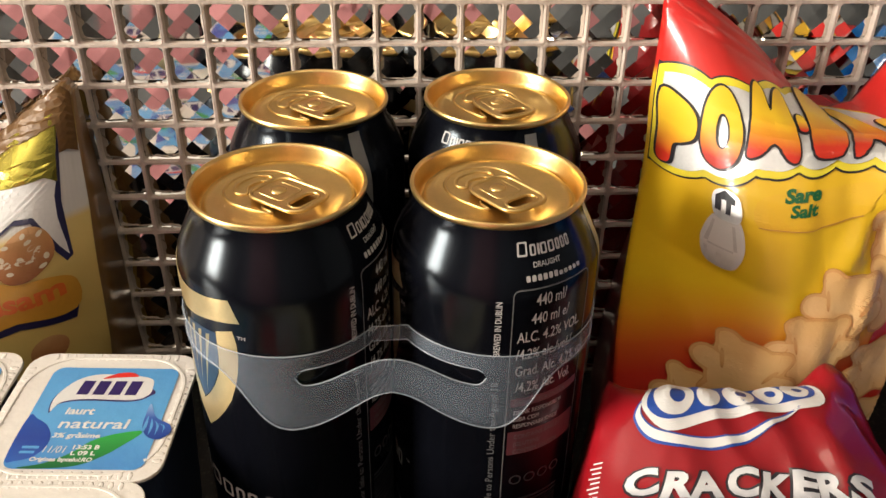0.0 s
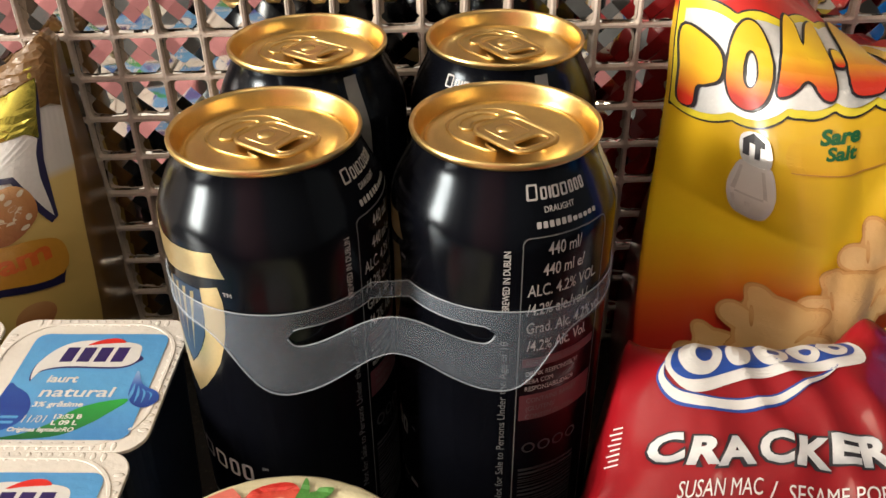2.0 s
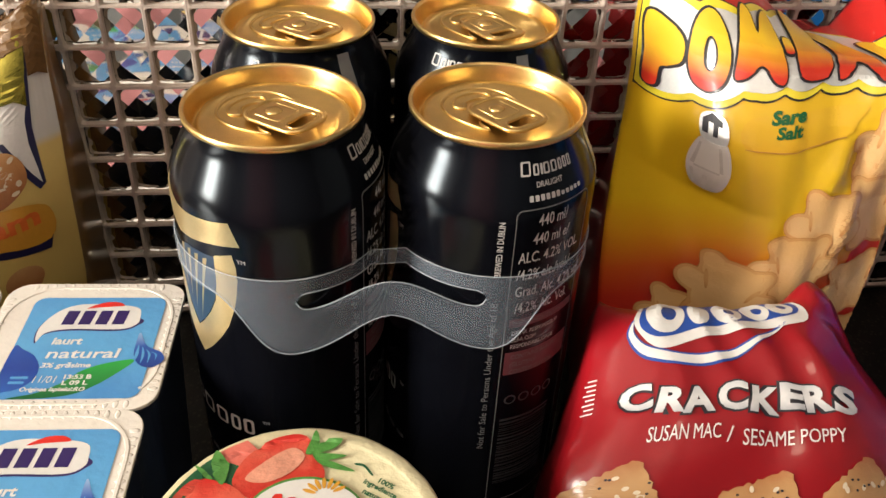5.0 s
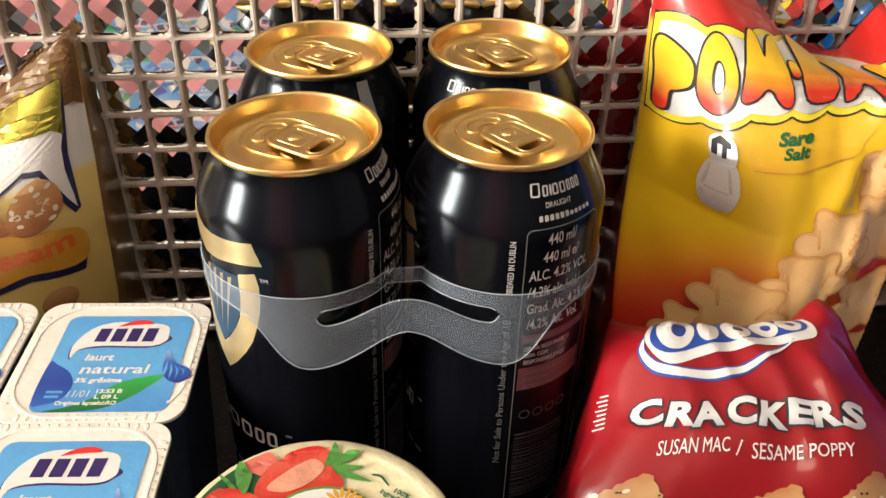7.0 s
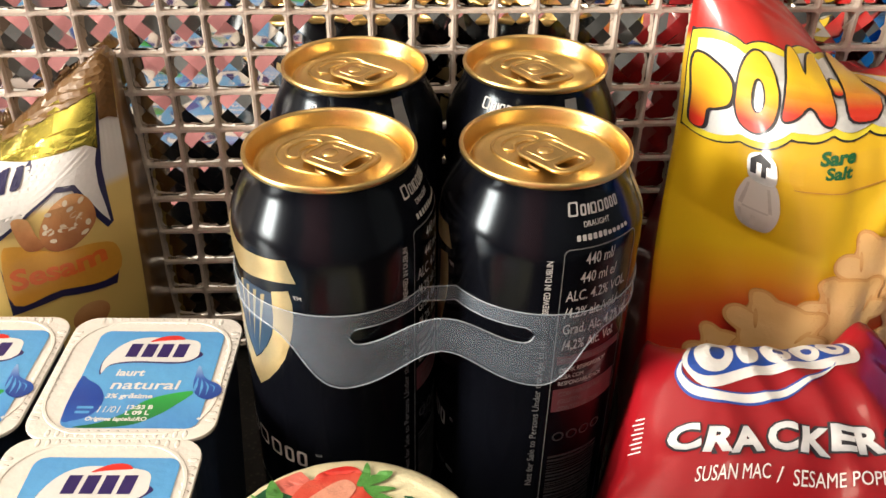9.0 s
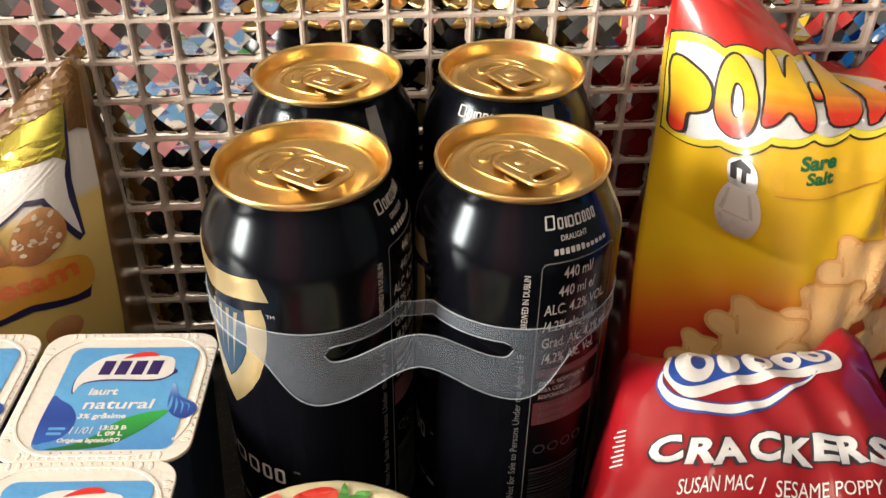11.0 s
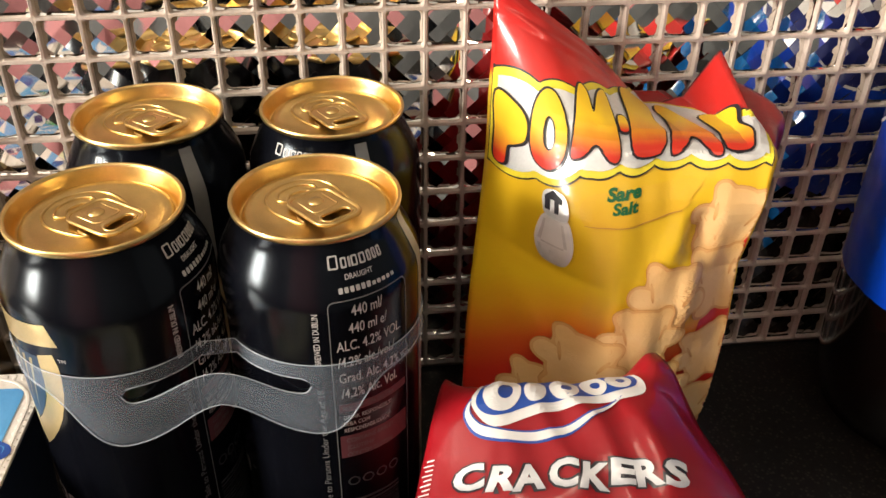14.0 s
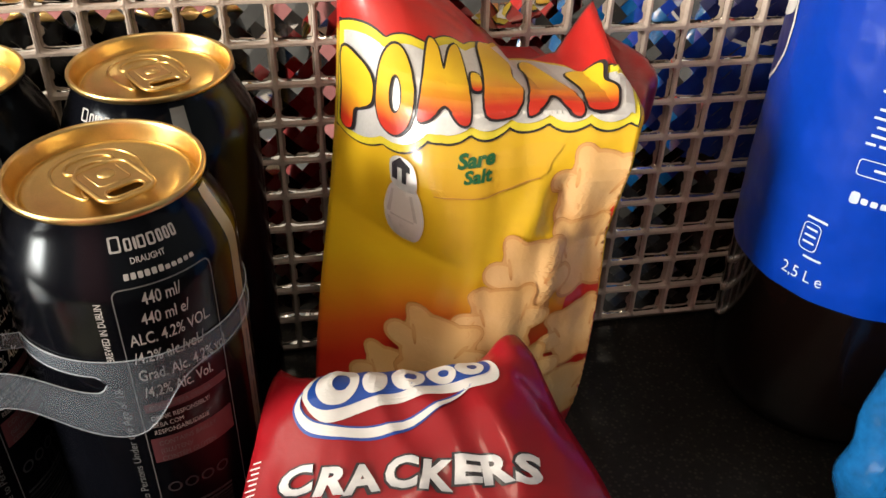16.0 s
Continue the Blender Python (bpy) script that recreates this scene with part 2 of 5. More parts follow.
# ---- room ----
WALL_Y, PITCH_X, PITCH_Z = 0.068, 0.01673, 0.01713
wall = tagged(part("wall_mosaic", box(-1.9, 1.9, 0.0725, 0.2, -0.9, 1.7), M_PLASTER), "wall faced with small faceted mirror tiles in pale grout", "wall", kind="structure")
side = bmesh.new()
for b in ((-1.95, -0.96, -0.9, 1.7), (-0.36, 0.2, -0.9, 1.7), (-0.96, -0.36, -0.9, 0.1), (-0.96, -0.36, 1.42, 1.7)):
    bmesh.ops.create_cube(side, size=1, matrix=Matrix.Translation((-1.95, (b[0] + b[1]) / 2, (b[2] + b[3]) / 2)) @ Matrix.Diagonal((0.1, b[1] - b[0], b[3] - b[2], 1)))
tagged(part("wall_west", side, M_PLASTER), "plain plastered wall with a window opening", "wall", kind="structure")
tagged(part("wall_east", box(1.9, 2.0, -1.85, 0.2, -0.9, 1.7), M_SLATE), "plain plastered side wall", "wall", kind="structure")
tagged(part("wall_south", box(-2.0, 2.0, -1.95, -1.85, -0.9, 1.7), M_SLATE), "slate grey painted wall across the kitchen", "wall", kind="structure")
# Unseen rose board, added so that the mirror tiles reflect pink.
door = tagged(part("door_1", box(-1.10, -0.12, -1.849, -1.81, -0.9, 1.15, 0.004), M_ROSE), "unseen rose board added to put pink in the mirror tiles", "door", kind="structure")
for x0, x1, z0, z1 in ((-0.98, -0.66, -0.70, 0.05), (-0.56, -0.24, -0.70, 0.05), (-0.98, -0.66, 0.20, 1.00), (-0.56, -0.24, 0.20, 1.00)):
    part("rose_board_field", box(x0, x1, -1.812, -1.800, z0, z1, 0.004), M_ROSE, door)
tagged(part("floor", box(-2.0, 2.0, -1.95, 0.2, -1.0, -0.9), M_FLOOR), "brown tiled kitchen floor", "floor", kind="structure")
tagged(part("ceiling", box(-2.0, 2.0, -1.95, 0.2, 1.7, 1.8), M_CEIL), "plain pale ceiling", "ceiling", kind="structure")
window = tagged(new("window_1"), "white framed kitchen window beside the worktop", "window", kind="structure")
for b in ((-0.96, -0.92, 0.1, 1.42), (-0.40, -0.36, 0.1, 1.42), (-0.92, -0.40, 0.1, 0.14), (-0.92, -0.40, 1.38, 1.42), (-0.92, -0.40, 0.74, 0.77)):
    part("window_frame", box(-1.98, -1.92, b[0], b[1], b[2], b[3], 0.004), M_FRAME, window)
counter = tagged(part("countertop", box(-1.6, 1.9, -0.335, 0.0725, -0.03, 0.0, 0.003), M_GRANITE), "polished black granite worktop with fine pale speckles", "countertop", kind="structure")
tagged(part("base_cabinet_front", box(-1.6, 1.9, -0.31, 0.07, -0.9, -0.031), M_FLOOR), "dark wooden cabinet below the worktop", "cabinet", kind="structure")


# ---- cans ----
CAN_R = ((0.0, 0.023), (0.004, 0.0275), (0.012, 0.0328), (0.016, 0.033), (0.1435, 0.033), (0.147, 0.0328), (0.150, 0.0320), (0.154, 0.0302), (0.158, 0.0282), (0.161, 0.0267), (0.1632, 0.0260), (0.1660, 0.0257))


def can_radius(z):
    return sum(table(z + k * 0.0012, CAN_R) * w for k, w in ((-2, 0.1), (-1, 0.22), (0, 0.36), (1, 0.22), (2, 0.1)))


def can_skin(x, y):
    """x: arc along the can's side in metres from its lettering column; y: height."""
    a, r = x / 0.033, can_radius(y)
    return Vector((r * math.sin(a), -r * math.cos(a), y))


def deg(d):
    return radians(d) * 0.033


def make_can():
    can = thing("beer_can", "black lacquered beer can with a gold lid, in a four-pack", "can", "cans in the four-pack")
    prof = [(0.0, 0.006), (0.012, 0.005), (0.021, 0.001), (0.023, 0.0)]
    prof += [(can_radius(z), z) for z in [0.001 + 0.001 * i for i in range(16)] + [0.02 + 0.02 * i for i in range(6)] + [0.14 + 0.001 * i for i in range(27)]]
    part("body", revolve(prof), M_BLACK, can, smooth=True)
    lid = part("lid", revolve([(0.0257, 0.1655), (0.0265, 0.1656), (0.0269, 0.1660), (0.0271, 0.1669), (0.0269, 0.1677), (0.0264, 0.1680), (0.0258, 0.1677), (0.0255, 0.1668), (0.0250, 0.1641), (0.0246, 0.1623),
                               (0.0241, 0.1613), (0.0236, 0.1611), (0.0232, 0.1616), (0.0229, 0.1627), (0.0225, 0.1632), (0.0217, 0.1633), (0.0196, 0.1632), (0.0192, 0.1629), (0.0120, 0.1628), (0.0, 0.1628)]), M_GOLD, can, "gold anodised lid", True)
    # raised rings and tear score on the lid
    rings = bmesh.new()
    for pts, r in ((smooth_loop([(-0.0185, 0.0), (-0.0155, 0.0085), (-0.0080, 0.0120), (0.0020, 0.0105), (0.0060, 0.0085), (0.0010, 0.0075), (-0.0010, 0.0), (0.0010, -0.0075), (0.0060, -0.0085), (0.0020, -0.0105), (-0.0080, -0.0120), (-0.0155, -0.0085)], 6), 0.0005),
                   (smooth_loop([(-0.0150, 0.0035), (-0.0115, 0.0070), (-0.0085, 0.0055), (-0.0112, 0.0025), (-0.0112, -0.0025), (-0.0085, -0.0055), (-0.0115, -0.0070), (-0.0150, -0.0035)], 6), 0.00055),
                   (oval(0.0, 0.0, 0.0205, 0.0205, 60), 0.0003)):
        data = bpy.data.curves.new("bead", "CURVE")
        data.dimensions, data.bevel_depth, data.bevel_resolution = "3D", r, 2
        s = data.splines.new("POLY")
        s.points.add(len(pts) - 1)
        for p, (x, y) in zip(s.points, pts):
            p.co = (x, y, 0.1629, 1)
        s.use_cyclic_u = True
        b2 = curve_mesh(data)
        tmp = bpy.data.meshes.new("bead")
        b2.to_mesh(tmp)
        b2.free()
        rings.from_mesh(tmp)
        bpy.data.meshes.remove(tmp)
    part("embossing", rings, M_GOLD, lid, smooth=True)
    outer = rounded(-0.0065, 0.0155, -0.0078, 0.0078, 0.0046, 8)
    plate = outline([rounded(-0.0062, 0.0152, -0.0075, 0.0075, 0.0044, 8), rounded(0.0088, 0.0132, -0.0050, 0.0050, 0.0021, 6)], 0.0002, 0.0001)
    lift = Matrix.Translation((0, 0, 0.1645)) @ pose(0, 0, 0, 0, -2.5, 0)
    bmesh.ops.transform(plate, verts=plate.verts, matrix=lift)
    ob = part("pull_tab", plate, M_GOLD, can, "gold ring-pull tab")
    for name, lp, r in (("tab_rim", outer, 0.0007), ("finger_hole_rim", rounded(0.0084, 0.0136, -0.0054, 0.0054, 0.0024, 6), 0.0004), ("rivet_rim", [(-0.0030, -0.0046), (0.0050, -0.0046), (0.0060, -0.0036), (0.0060, 0.0036), (0.0050, 0.0046), (-0.0030, 0.0046)], 0.00032)):
        data = bpy.data.curves.new("rim", "CURVE")
        data.dimensions, data.bevel_depth, data.bevel_resolution = "3D", r, 3
        sp = data.splines.new("POLY")
        sp.points.add(len(lp) - 1)
        for p, (x, y) in zip(sp.points, lp):
            p.co = (x, y, 0.0002, 1)
        sp.use_cyclic_u = name != "rivet_rim"
        rim = curve_mesh(data)
        bmesh.ops.transform(rim, verts=rim.verts, matrix=lift)
        part(name, rim, M_GOLD, ob, smooth=True)
    part("rivet", revolve([(0.0026, 0.1628), (0.0026, 0.1648), (0.0021, 0.1654), (0.0, 0.1656)], 24), M_GOLD, can, smooth=True)
    return can, lid


def can_print(can):
    """The side of the can: lettering, the nutrition panel, the stripe and the gold emblem."""
    def put(name, bm, mat, lift=0.00012, label=""):
        ob = part(name, laid(bm, can_skin, lift, 0.0035), mat, can, label)
        if name in ("strength_line", "bar_code", "base_bars", "side_words", "recycling_marks", "emblem_rays"):
            ob["kind"] = "stuff"
    # maker's name as plain upright bars
    x = deg(9)
    for i, w in enumerate((8, 5, 2, 5.5, 5.5, 4, 4, 4)):
        ww = deg(w * 0.98)
        top = 0.1576 + (0.0040 if i == 0 else 0.0031)
        lp = [rounded(x, x + ww * 0.80, 0.1576, top, 0.0005, 3)]
        if w > 3:
            lp.append(rounded(x + 0.00075, x + ww * 0.80 - 0.0006, 0.1576 + 0.0005, top - 0.0005, 0.0003, 3))
        put("name_bar", outline(lp), M_INKW)
        x += ww
    put("kind_word", words("DRAUGHT", 0.0015, deg(18), 0.1545, bold=0.00004), M_INKW)
    put("address_bar", outline([rounded(deg(13.5 + 3.3 * i), deg(15.9 + 3.3 * i), 0.1508, 0.1508 + (0.0017 if i < 6 else 0.0012), 0.0003) for i in range(11)]), M_INKW)
    put("origin_words", words("BREWED IN DUBLIN", 0.0019, deg(1.2), 0.1252, turn=90, narrow=0.82, bold=0.00004), M_INKW)
    put("age_line", words("Not for Sale to Persons Under the Age of 18", 0.0023, deg(1.4), 0.0480, turn=90, fit=0.0665), M_INKGREY)
    fo, fi = rounded(deg(6.5), deg(56), 0.018, 0.1488, 0.002), rounded(deg(7.1), deg(55.4), 0.0184, 0.1484, 0.0018)
    put("panel_frame", outline([fo, fi]), M_INKGREY)
    y = 0.1430
    for text, size, x0 in (("440 ml/", 0.0033, 19), ("440 ml e/", 0.0033, 17), ("ALC. 4.2% VOL.", 0.0033, 10), ("/4.2% alc./vol./", 0.0033, 10), ("Grad. Alc. 4.2% vol.", 0.0033, 10), ("/4,2% Alc. Vol.", 0.0033, 11)):
        put("strength_line", words(text, size * 1.18, deg(x0), y, narrow=0.63, bold=0.00005), M_INKW)
        y -= 0.0065
    put("warning_strip", outline([rounded(deg(9), deg(54), 0.1045, 0.1078, 0.0003)]), M_INKRED)
    put("warning_words", words("BEER/CERVEZA OSCURA", 0.0016, deg(11), 0.1053, narrow=0.75), M_INKGREY, 0.0002)
    y = 0.1010
    for text, mat in (("DRINK RESPONSIBLY/", M_INKW), ("BEBA COM", M_INKW), ("RESPONSABILIDADE", M_INKW)):
        put("advice_line", words(text, 0.0018, deg(11), y, narrow=0.72), mat)
        y -= 0.0029
    put("allergen_field", outline([rounded(deg(8.5), deg(54), 0.0835, 0.0937, 0.0004)]), M_INKRED)
    y = 0.0905
    for text in ("CONTAINS BARLEY", "(GLUTEN)/", "CONTÉM GLÚTEN"):
        put("allergen_line", words(text, 0.0019, deg(12), y, narrow=0.75), M_INKGREY, 0.0002)
        y -= 0.0033
    sym = [oval(deg(15 + 9 * i), 0.0715, 0.0022, 0.0022, 18) for i in range(4)]
    put("recycling_marks", outline(sym + [oval(deg(15 + 9 * i), 0.0715, 0.0015, 0.0015, 18) for i in range(4)]), M_INKSHADED)
    rnd = random.Random(3)
    code, yy = [], 0.028
    while yy < 0.062:
        h = rnd.choice((0.0004, 0.0007, 0.0011))
        code.append([(deg(10), yy), (deg(46), yy), (deg(46), yy + h), (deg(10), yy + h)])
        yy += h + rnd.choice((0.0004, 0.0008))
    put("bar_code", outline(code), M_INKSHADED)
    put("side_stripe", outline([[(deg(74), 0.02), (deg(84), 0.02), (deg(84), 0.1632), (deg(74), 0.1632)]]), M_STRIPE)
    put("side_words", outline([rounded(deg(78), deg(80.5), 0.07 + 0.011 * i, 0.079 + 0.011 * i, 0.0004) for i in range(5)]), M_INKGREY, 0.0002)
    # emblem: a gold crescent over a gold-rimmed leaf, seen round the side
    arc_up, arc_low = ((-120, 0.1500), (-112, 0.1460), (-103, 0.1438), (-94, 0.1436), (-85, 0.1440), (-75, 0.1447), (-66, 0.1456)), ((-61, 0.1379), (-70, 0.1371), (-80, 0.1362), (-92, 0.1348), (-104, 0.1340), (-114, 0.1370), (-122, 0.1430))
    put("emblem_crescent", outline([[(deg(a), z) for a, z in arc_up + arc_low]]), M_PALEGOLD, label="gold crescent emblem")
    rim_out = ((-65.9, 0.1346), (-64.3, 0.1300), (-64.3, 0.1250), (-65.8, 0.1190), (-68.2, 0.1134), (-72.5, 0.1064), (-78.6, 0.1003), (-87, 0.0938), (-96.1, 0.0885), (-106, 0.0940), (-114, 0.1040), (-119, 0.1150), (-122, 0.1280))
    rim_in = ((-114, 0.1240), (-110, 0.1140), (-105, 0.1060), (-97.5, 0.0995), (-91, 0.1035), (-84, 0.1095), (-79.5, 0.1150), (-77.3, 0.1220), (-76.8, 0.1325))
    put("emblem_leaf", outline([[(deg(a), z) for a, z in rim_out + rim_in]]), M_PALEGOLD, label="gold leaf-shaped emblem")
    put("emblem_field", outline([[(deg(a), z) for a, z in ((-77, 0.1318), (-77.6, 0.1220), (-80, 0.1152), (-85, 0.1090), (-91, 0.1040), (-97.5, 0.1000), (-105, 0.1066), (-111, 0.1160), (-114, 0.1240), (-100, 0.1310))]]), M_INKBLUEGREY, 0.00008)
    put("emblem_rays", outline([[(deg(-82 - 6.5 * i), 0.1302), (deg(-85 - 6.5 * i), 0.1296), (deg(-93 - 4 * i), 0.1040 + 0.003 * i)] for i in range(4)]), M_PALEGOLD)
    put("trade_mark", words("TM", 0.0014, deg(-63.5), 0.1318), M_INKW)
    xx = -62.5
    for w in (6, 6, 8, 10, 9, 6, 5):
        xx -= w * 1.5
        put("brand_bar", outline([rounded(deg(xx), deg(xx + w * 1.15), 0.0585, 0.0655, 0.0012), rounded(deg(xx) + 0.0012, deg(xx + w * 1.15) - 0.0010, 0.0595, 0.0645, 0.0008)]), M_INKW)
    put("trade_mark", words("TM", 0.0012, deg(-59), 0.0648), M_INKW)
    put("base_bars", outline([rounded(deg(-62 - 11 * i), deg(-54 - 11 * i), 0.0385, 0.0405, 0.0006) for i in range(6)]), M_INKGREY)


first, _lid = make_can()
can_print(first)
spots = (((-0.033, -0.0339), 43), ((0.034, -0.034), -3), ((-0.027, 0.0316), -44), ((0.0403, 0.0321), -58))
TABS = (-40, -55, -42, -62)
cans = [first] + [copy_thing(first, Matrix()) for _ in range(3)]
for c, ((x, y), a), tab in zip(cans, spots, TABS):
    c.matrix_basis = pose(x, y, 0, 0, 0, a)
    for o in c.children:
        if o.name.split(".")[0] in ("lid", "pull_tab", "rivet"):
            o.matrix_basis = pose(0, 0, 0, 0, 0, tab - a)

# ---- carrier band ----
carrier = thing("can_carrier", "milky translucent plastic carrier band round the four cans", "carrier")


def band_z(x, which):
    s = abs(x - 0.0005)
    tilt = -0.02 * x
    if which == "top":
        return 0.1262 + tilt
    if which == "mid_up":
        return 0.1206 + tilt
    if which == "mid_low":
        return tilt + 0.1148 + 0.0076 * (0.5 + 0.5 * math.cos(math.pi * min(s, 0.026) / 0.026))
    return tilt + smooth_table(s, ((0, 0.1096), (0.006, 0.1082), (0.014, 0.1025), (0.022, 0.0985), (0.031, 0.0965), (0.036, 0.0972), (0.040, 0.1000), (0.0435, 0.1060), (0.0465, 0.1135), (0.051, 0.1180), (0.08, 0.1190)))


def slot_z(x, upper=False):
    """Lips of the hand slot, which ends in a half circle on either side."""
    s = abs(x - 0.0005)
    up, low = band_z(x, "mid_up"), band_z(x, "mid_low")
    k = max(0.0, min(1.0, (s - 0.0256) / 0.0029))
    half = (up - low) / 2 * math.sqrt(1 - k * k)
    return (up + low) / 2 + (half if upper else -half)


RB = 0.0334
up_path = [(-0.033 + RB * math.sin(radians(a)), -0.0339 - RB * math.cos(radians(a))) for a in range(-115, 59, 3)]
up_path += [(0.034 + RB * math.sin(radians(a)), -0.034 - RB * math.cos(radians(a))) for a in range(-58, 116, 3)]
low_path = [(-0.033 + RB * math.sin(radians(a)), -0.0339 - RB * math.cos(radians(a))) for a in list(range(-115, -3, 3)) + [0.6 * k for k in range(-6, 1)]]
low_path += [(-0.033 + 0.067 * i / 72, -0.0674 + 0.0035 * (0.5 - 0.5 * math.cos(2 * math.pi * i / 72))) for i in range(1, 72)]
low_path += [(0.034 + RB * math.sin(radians(a)), -0.034 - RB * math.cos(radians(a))) for a in range(0, 116, 3)]
bm = bmesh.new()
for path, a, b in ((up_path, "top", "mid_up"), (low_path, "mid", "low")):
    cols = []
    for x, y in path:
        z1 = band_z(x, "top") if a == "top" else slot_z(x)
        z0 = slot_z(x, True) if b == "mid_up" else band_z(x, b)
        z0 = min(z0, z1 - 0.0004)
        cols.append([bm.verts.new((x, y, z1 + (z0 - z1) * k / 4)) for k in range(5)])
    for p, q in zip(cols, cols[1:]):
        for k in range(4):
            bm.faces.new((p[k], q[k], q[k + 1], p[k + 1]))
bmesh.ops.remove_doubles(bm, verts=bm.verts, dist=0.0002)
for nm, path, key in (("upper_edge", up_path, "top"), ("lower_edge", low_path, "low"), ("handle_edge", [p for p in low_path if abs(p[0] - 0.0005) < 0.0292], "slot"), ("slot_edge", [p for p in up_path if abs(p[0] - 0.0005) < 0.0287], "mid_up")):
    data = bpy.data.curves.new("edge", "CURVE")
    data.dimensions, data.bevel_depth, data.bevel_resolution = "3D", 0.00022, 1
    sp = data.splines.new("POLY")
    sp.points.add(len(path) - 1)
    for p, (x, y) in zip(sp.points, path):
        p.co = (x, y, band_z(x, key) if key in ("low", "top") else slot_z(x, key == "mid_up"), 1)
    part(nm, curve_mesh(data), M_BANDEDGE, carrier, smooth=True)
ob = part("band", bm, M_BAND, carrier, smooth=True)
sol = ob.modifiers.new("thickness", "SOLIDIFY")
sol.thickness = 0.0004


# ---- bags, cups and bottle ----
def bag_mesh(fn, back, nu=56, nv=72):
    bm, g = sheet(fn, nu, nv)
    bm2, k = sheet(back, nu, nv, bm=bm)
    uvl = bm.loops.layers.uv.verify()
    for side, (a, b) in enumerate(((g[0], k[0]), (g[-1], k[-1]), ([r[0] for r in g], [r[0] for r in k]), ([r[-1] for r in g], [r[-1] for r in k]))):
        for i in range(len(a) - 1):
            f = bm.faces.new((a[i], a[i + 1], b[i + 1], b[i]))
            for lp in f.loops:
                lp[uvl].uv = (0.5, i / (len(a) - 1) if side == 2 else 0.99)
    bmesh.ops.recalc_face_normals(bm, faces=bm.faces)
    bm.faces.ensure_lookup_table()
    for f in bm.faces[nu * nv:]:
        f.material_index = 1
    return bm


POM_Y = ((0.0, -0.024), (0.03, -0.033), (0.057, -0.036), (0.086, -0.034), (0.103, -0.031), (0.118, -0.027), (0.131, -0.021), (0.145, -0.014), (0.155, -0.006), (0.163, 0.002))
FLAP_REACH = ((0.0, 0.006), (0.2, 0.0175), (0.5, 0.016), (0.8, 0.010), (1.0, 0.002))
POM_XL = ((0.0, 0.082), (0.03, 0.083), (0.05, 0.085), (0.07, 0.087), (0.09, 0.091), (0.11, 0.096), (0.13, 0.099), (0.15, 0.102), (0.17, 0.104), (0.21, 0.105))
POM_CURL = ((0.0, 0.004), (0.03, 0.006), (0.05, 0.014), (0.07, 0.029), (0.09, 0.044), (0.11, 0.055), (0.13, 0.055), (0.165, 0.052))
POM_BEND = ((0.0, 1.6), (0.09, 1.4), (0.115, 1.4), (0.138, 2.5), (0.165, 2.8))
POM_XR = ((0.0, 0.178), (0.057, 0.184), (0.12, 0.188), (0.145, 0.193), (0.16, 0.200), (0.18, 0.207))
POM_TOP = ((-1, 0.206), (-0.8, 0.200), (-0.3, 0.182), (0.18, 0.162), (0.34, 0.154), (0.60, 0.153), (0.79, 0.155), (0.84, 0.168), (0.88, 0.177), (0.92, 0.172), (1, 0.160))


def pom_raw(u, v):
    z = 0.002 + 0.160 * min(v, 0.85) / 0.85
    y = smooth_table(z, POM_Y)
    s = max(0.0, (v - 0.85) / 0.15)
    zz = z + (table(u, POM_TOP) - z) * s
    y += 0.054 * s
    k = 1 - s
    if u < 0:
        y += smooth_table(z, POM_CURL) * abs(u) ** table(z, POM_BEND) * k + 0.004 * s * abs(u)
    else:
        y += table(z, ((0, 0.01), (0.12, 0.006), (0.145, -0.006), (0.17, -0.008))) * u * u * k
    x0, x1 = smooth_table(zz, POM_XL), smooth_table(zz, POM_XR)
    p = Vector(((x0 + x1) / 2 + u * (x1 - x0) / 2, y, zz))
    w = noise.noise(Vector((u * 2.2, v * 4, 3.0))) * 0.0022 + noise.noise(Vector((u * 6, v * 9 + u * 3, 8.0))) * 0.0009
    # creases running down from the shoulder
    for cu, cv, du, dv, wd, hh in ((0.60, 0.74, -0.42, -0.10, 0.010, 0.0022), (0.62, 0.70, -0.16, -0.20, 0.014, 0.0020), (0.55, 0.60, 0.30, -0.14, 0.012, 0.0016), (-0.75, 0.60, 0.25, -0.18, 0.02, 0.0015)):
        k = ((u - cu) * du * 0.25 + (v - cv) * dv) / (du * du * 0.25 + dv * dv)
        far = abs((u - cu) * dv - (v - cv) * du) / math.hypot(du, dv) * 0.5
        w += hh * math.exp(-(far / (wd * 2)) ** 2) * max(0.0, min(1.0, 3 * k, 3 * (1 - k)))
    # long fold from the shoulder down; the film beyond it falls back
    past = u - 0.40 - (0.72 - v) * 0.75
    inside = max(0.0, min(1.0, (0.74 - v) / 0.05, (v - 0.12) / 0.1))
    w += inside * (0.0010 * math.exp(-(past / 0.10) ** 2) - 0.007 * max(0.0, past))
    # dent below the lettering on the free side
    w -= 0.006 * math.exp(-((u - 0.55) / 0.12) ** 2 - ((v - 0.70) / 0.05) ** 2)
    p.y -= w * (1 - abs(u) ** 6)
    if v > 0.955 and (u < -0.02 or u > 0.84):
        p.y += 0.0007 * math.sin((v - 0.955) * 2 * math.pi / 0.0165)
    return p


def pom(u, v):
    """The bag's front, with the bend below its top seam eased."""
    k = 0.022 * max(0.0, 1 - abs(v - 0.86) / 0.09)
    if k < 1e-4:
        return pom_raw(u, v)
    return pom_raw(u, v) * 0.34 + (pom_raw(u, v - k) + pom_raw(u, v + k)) * 0.33


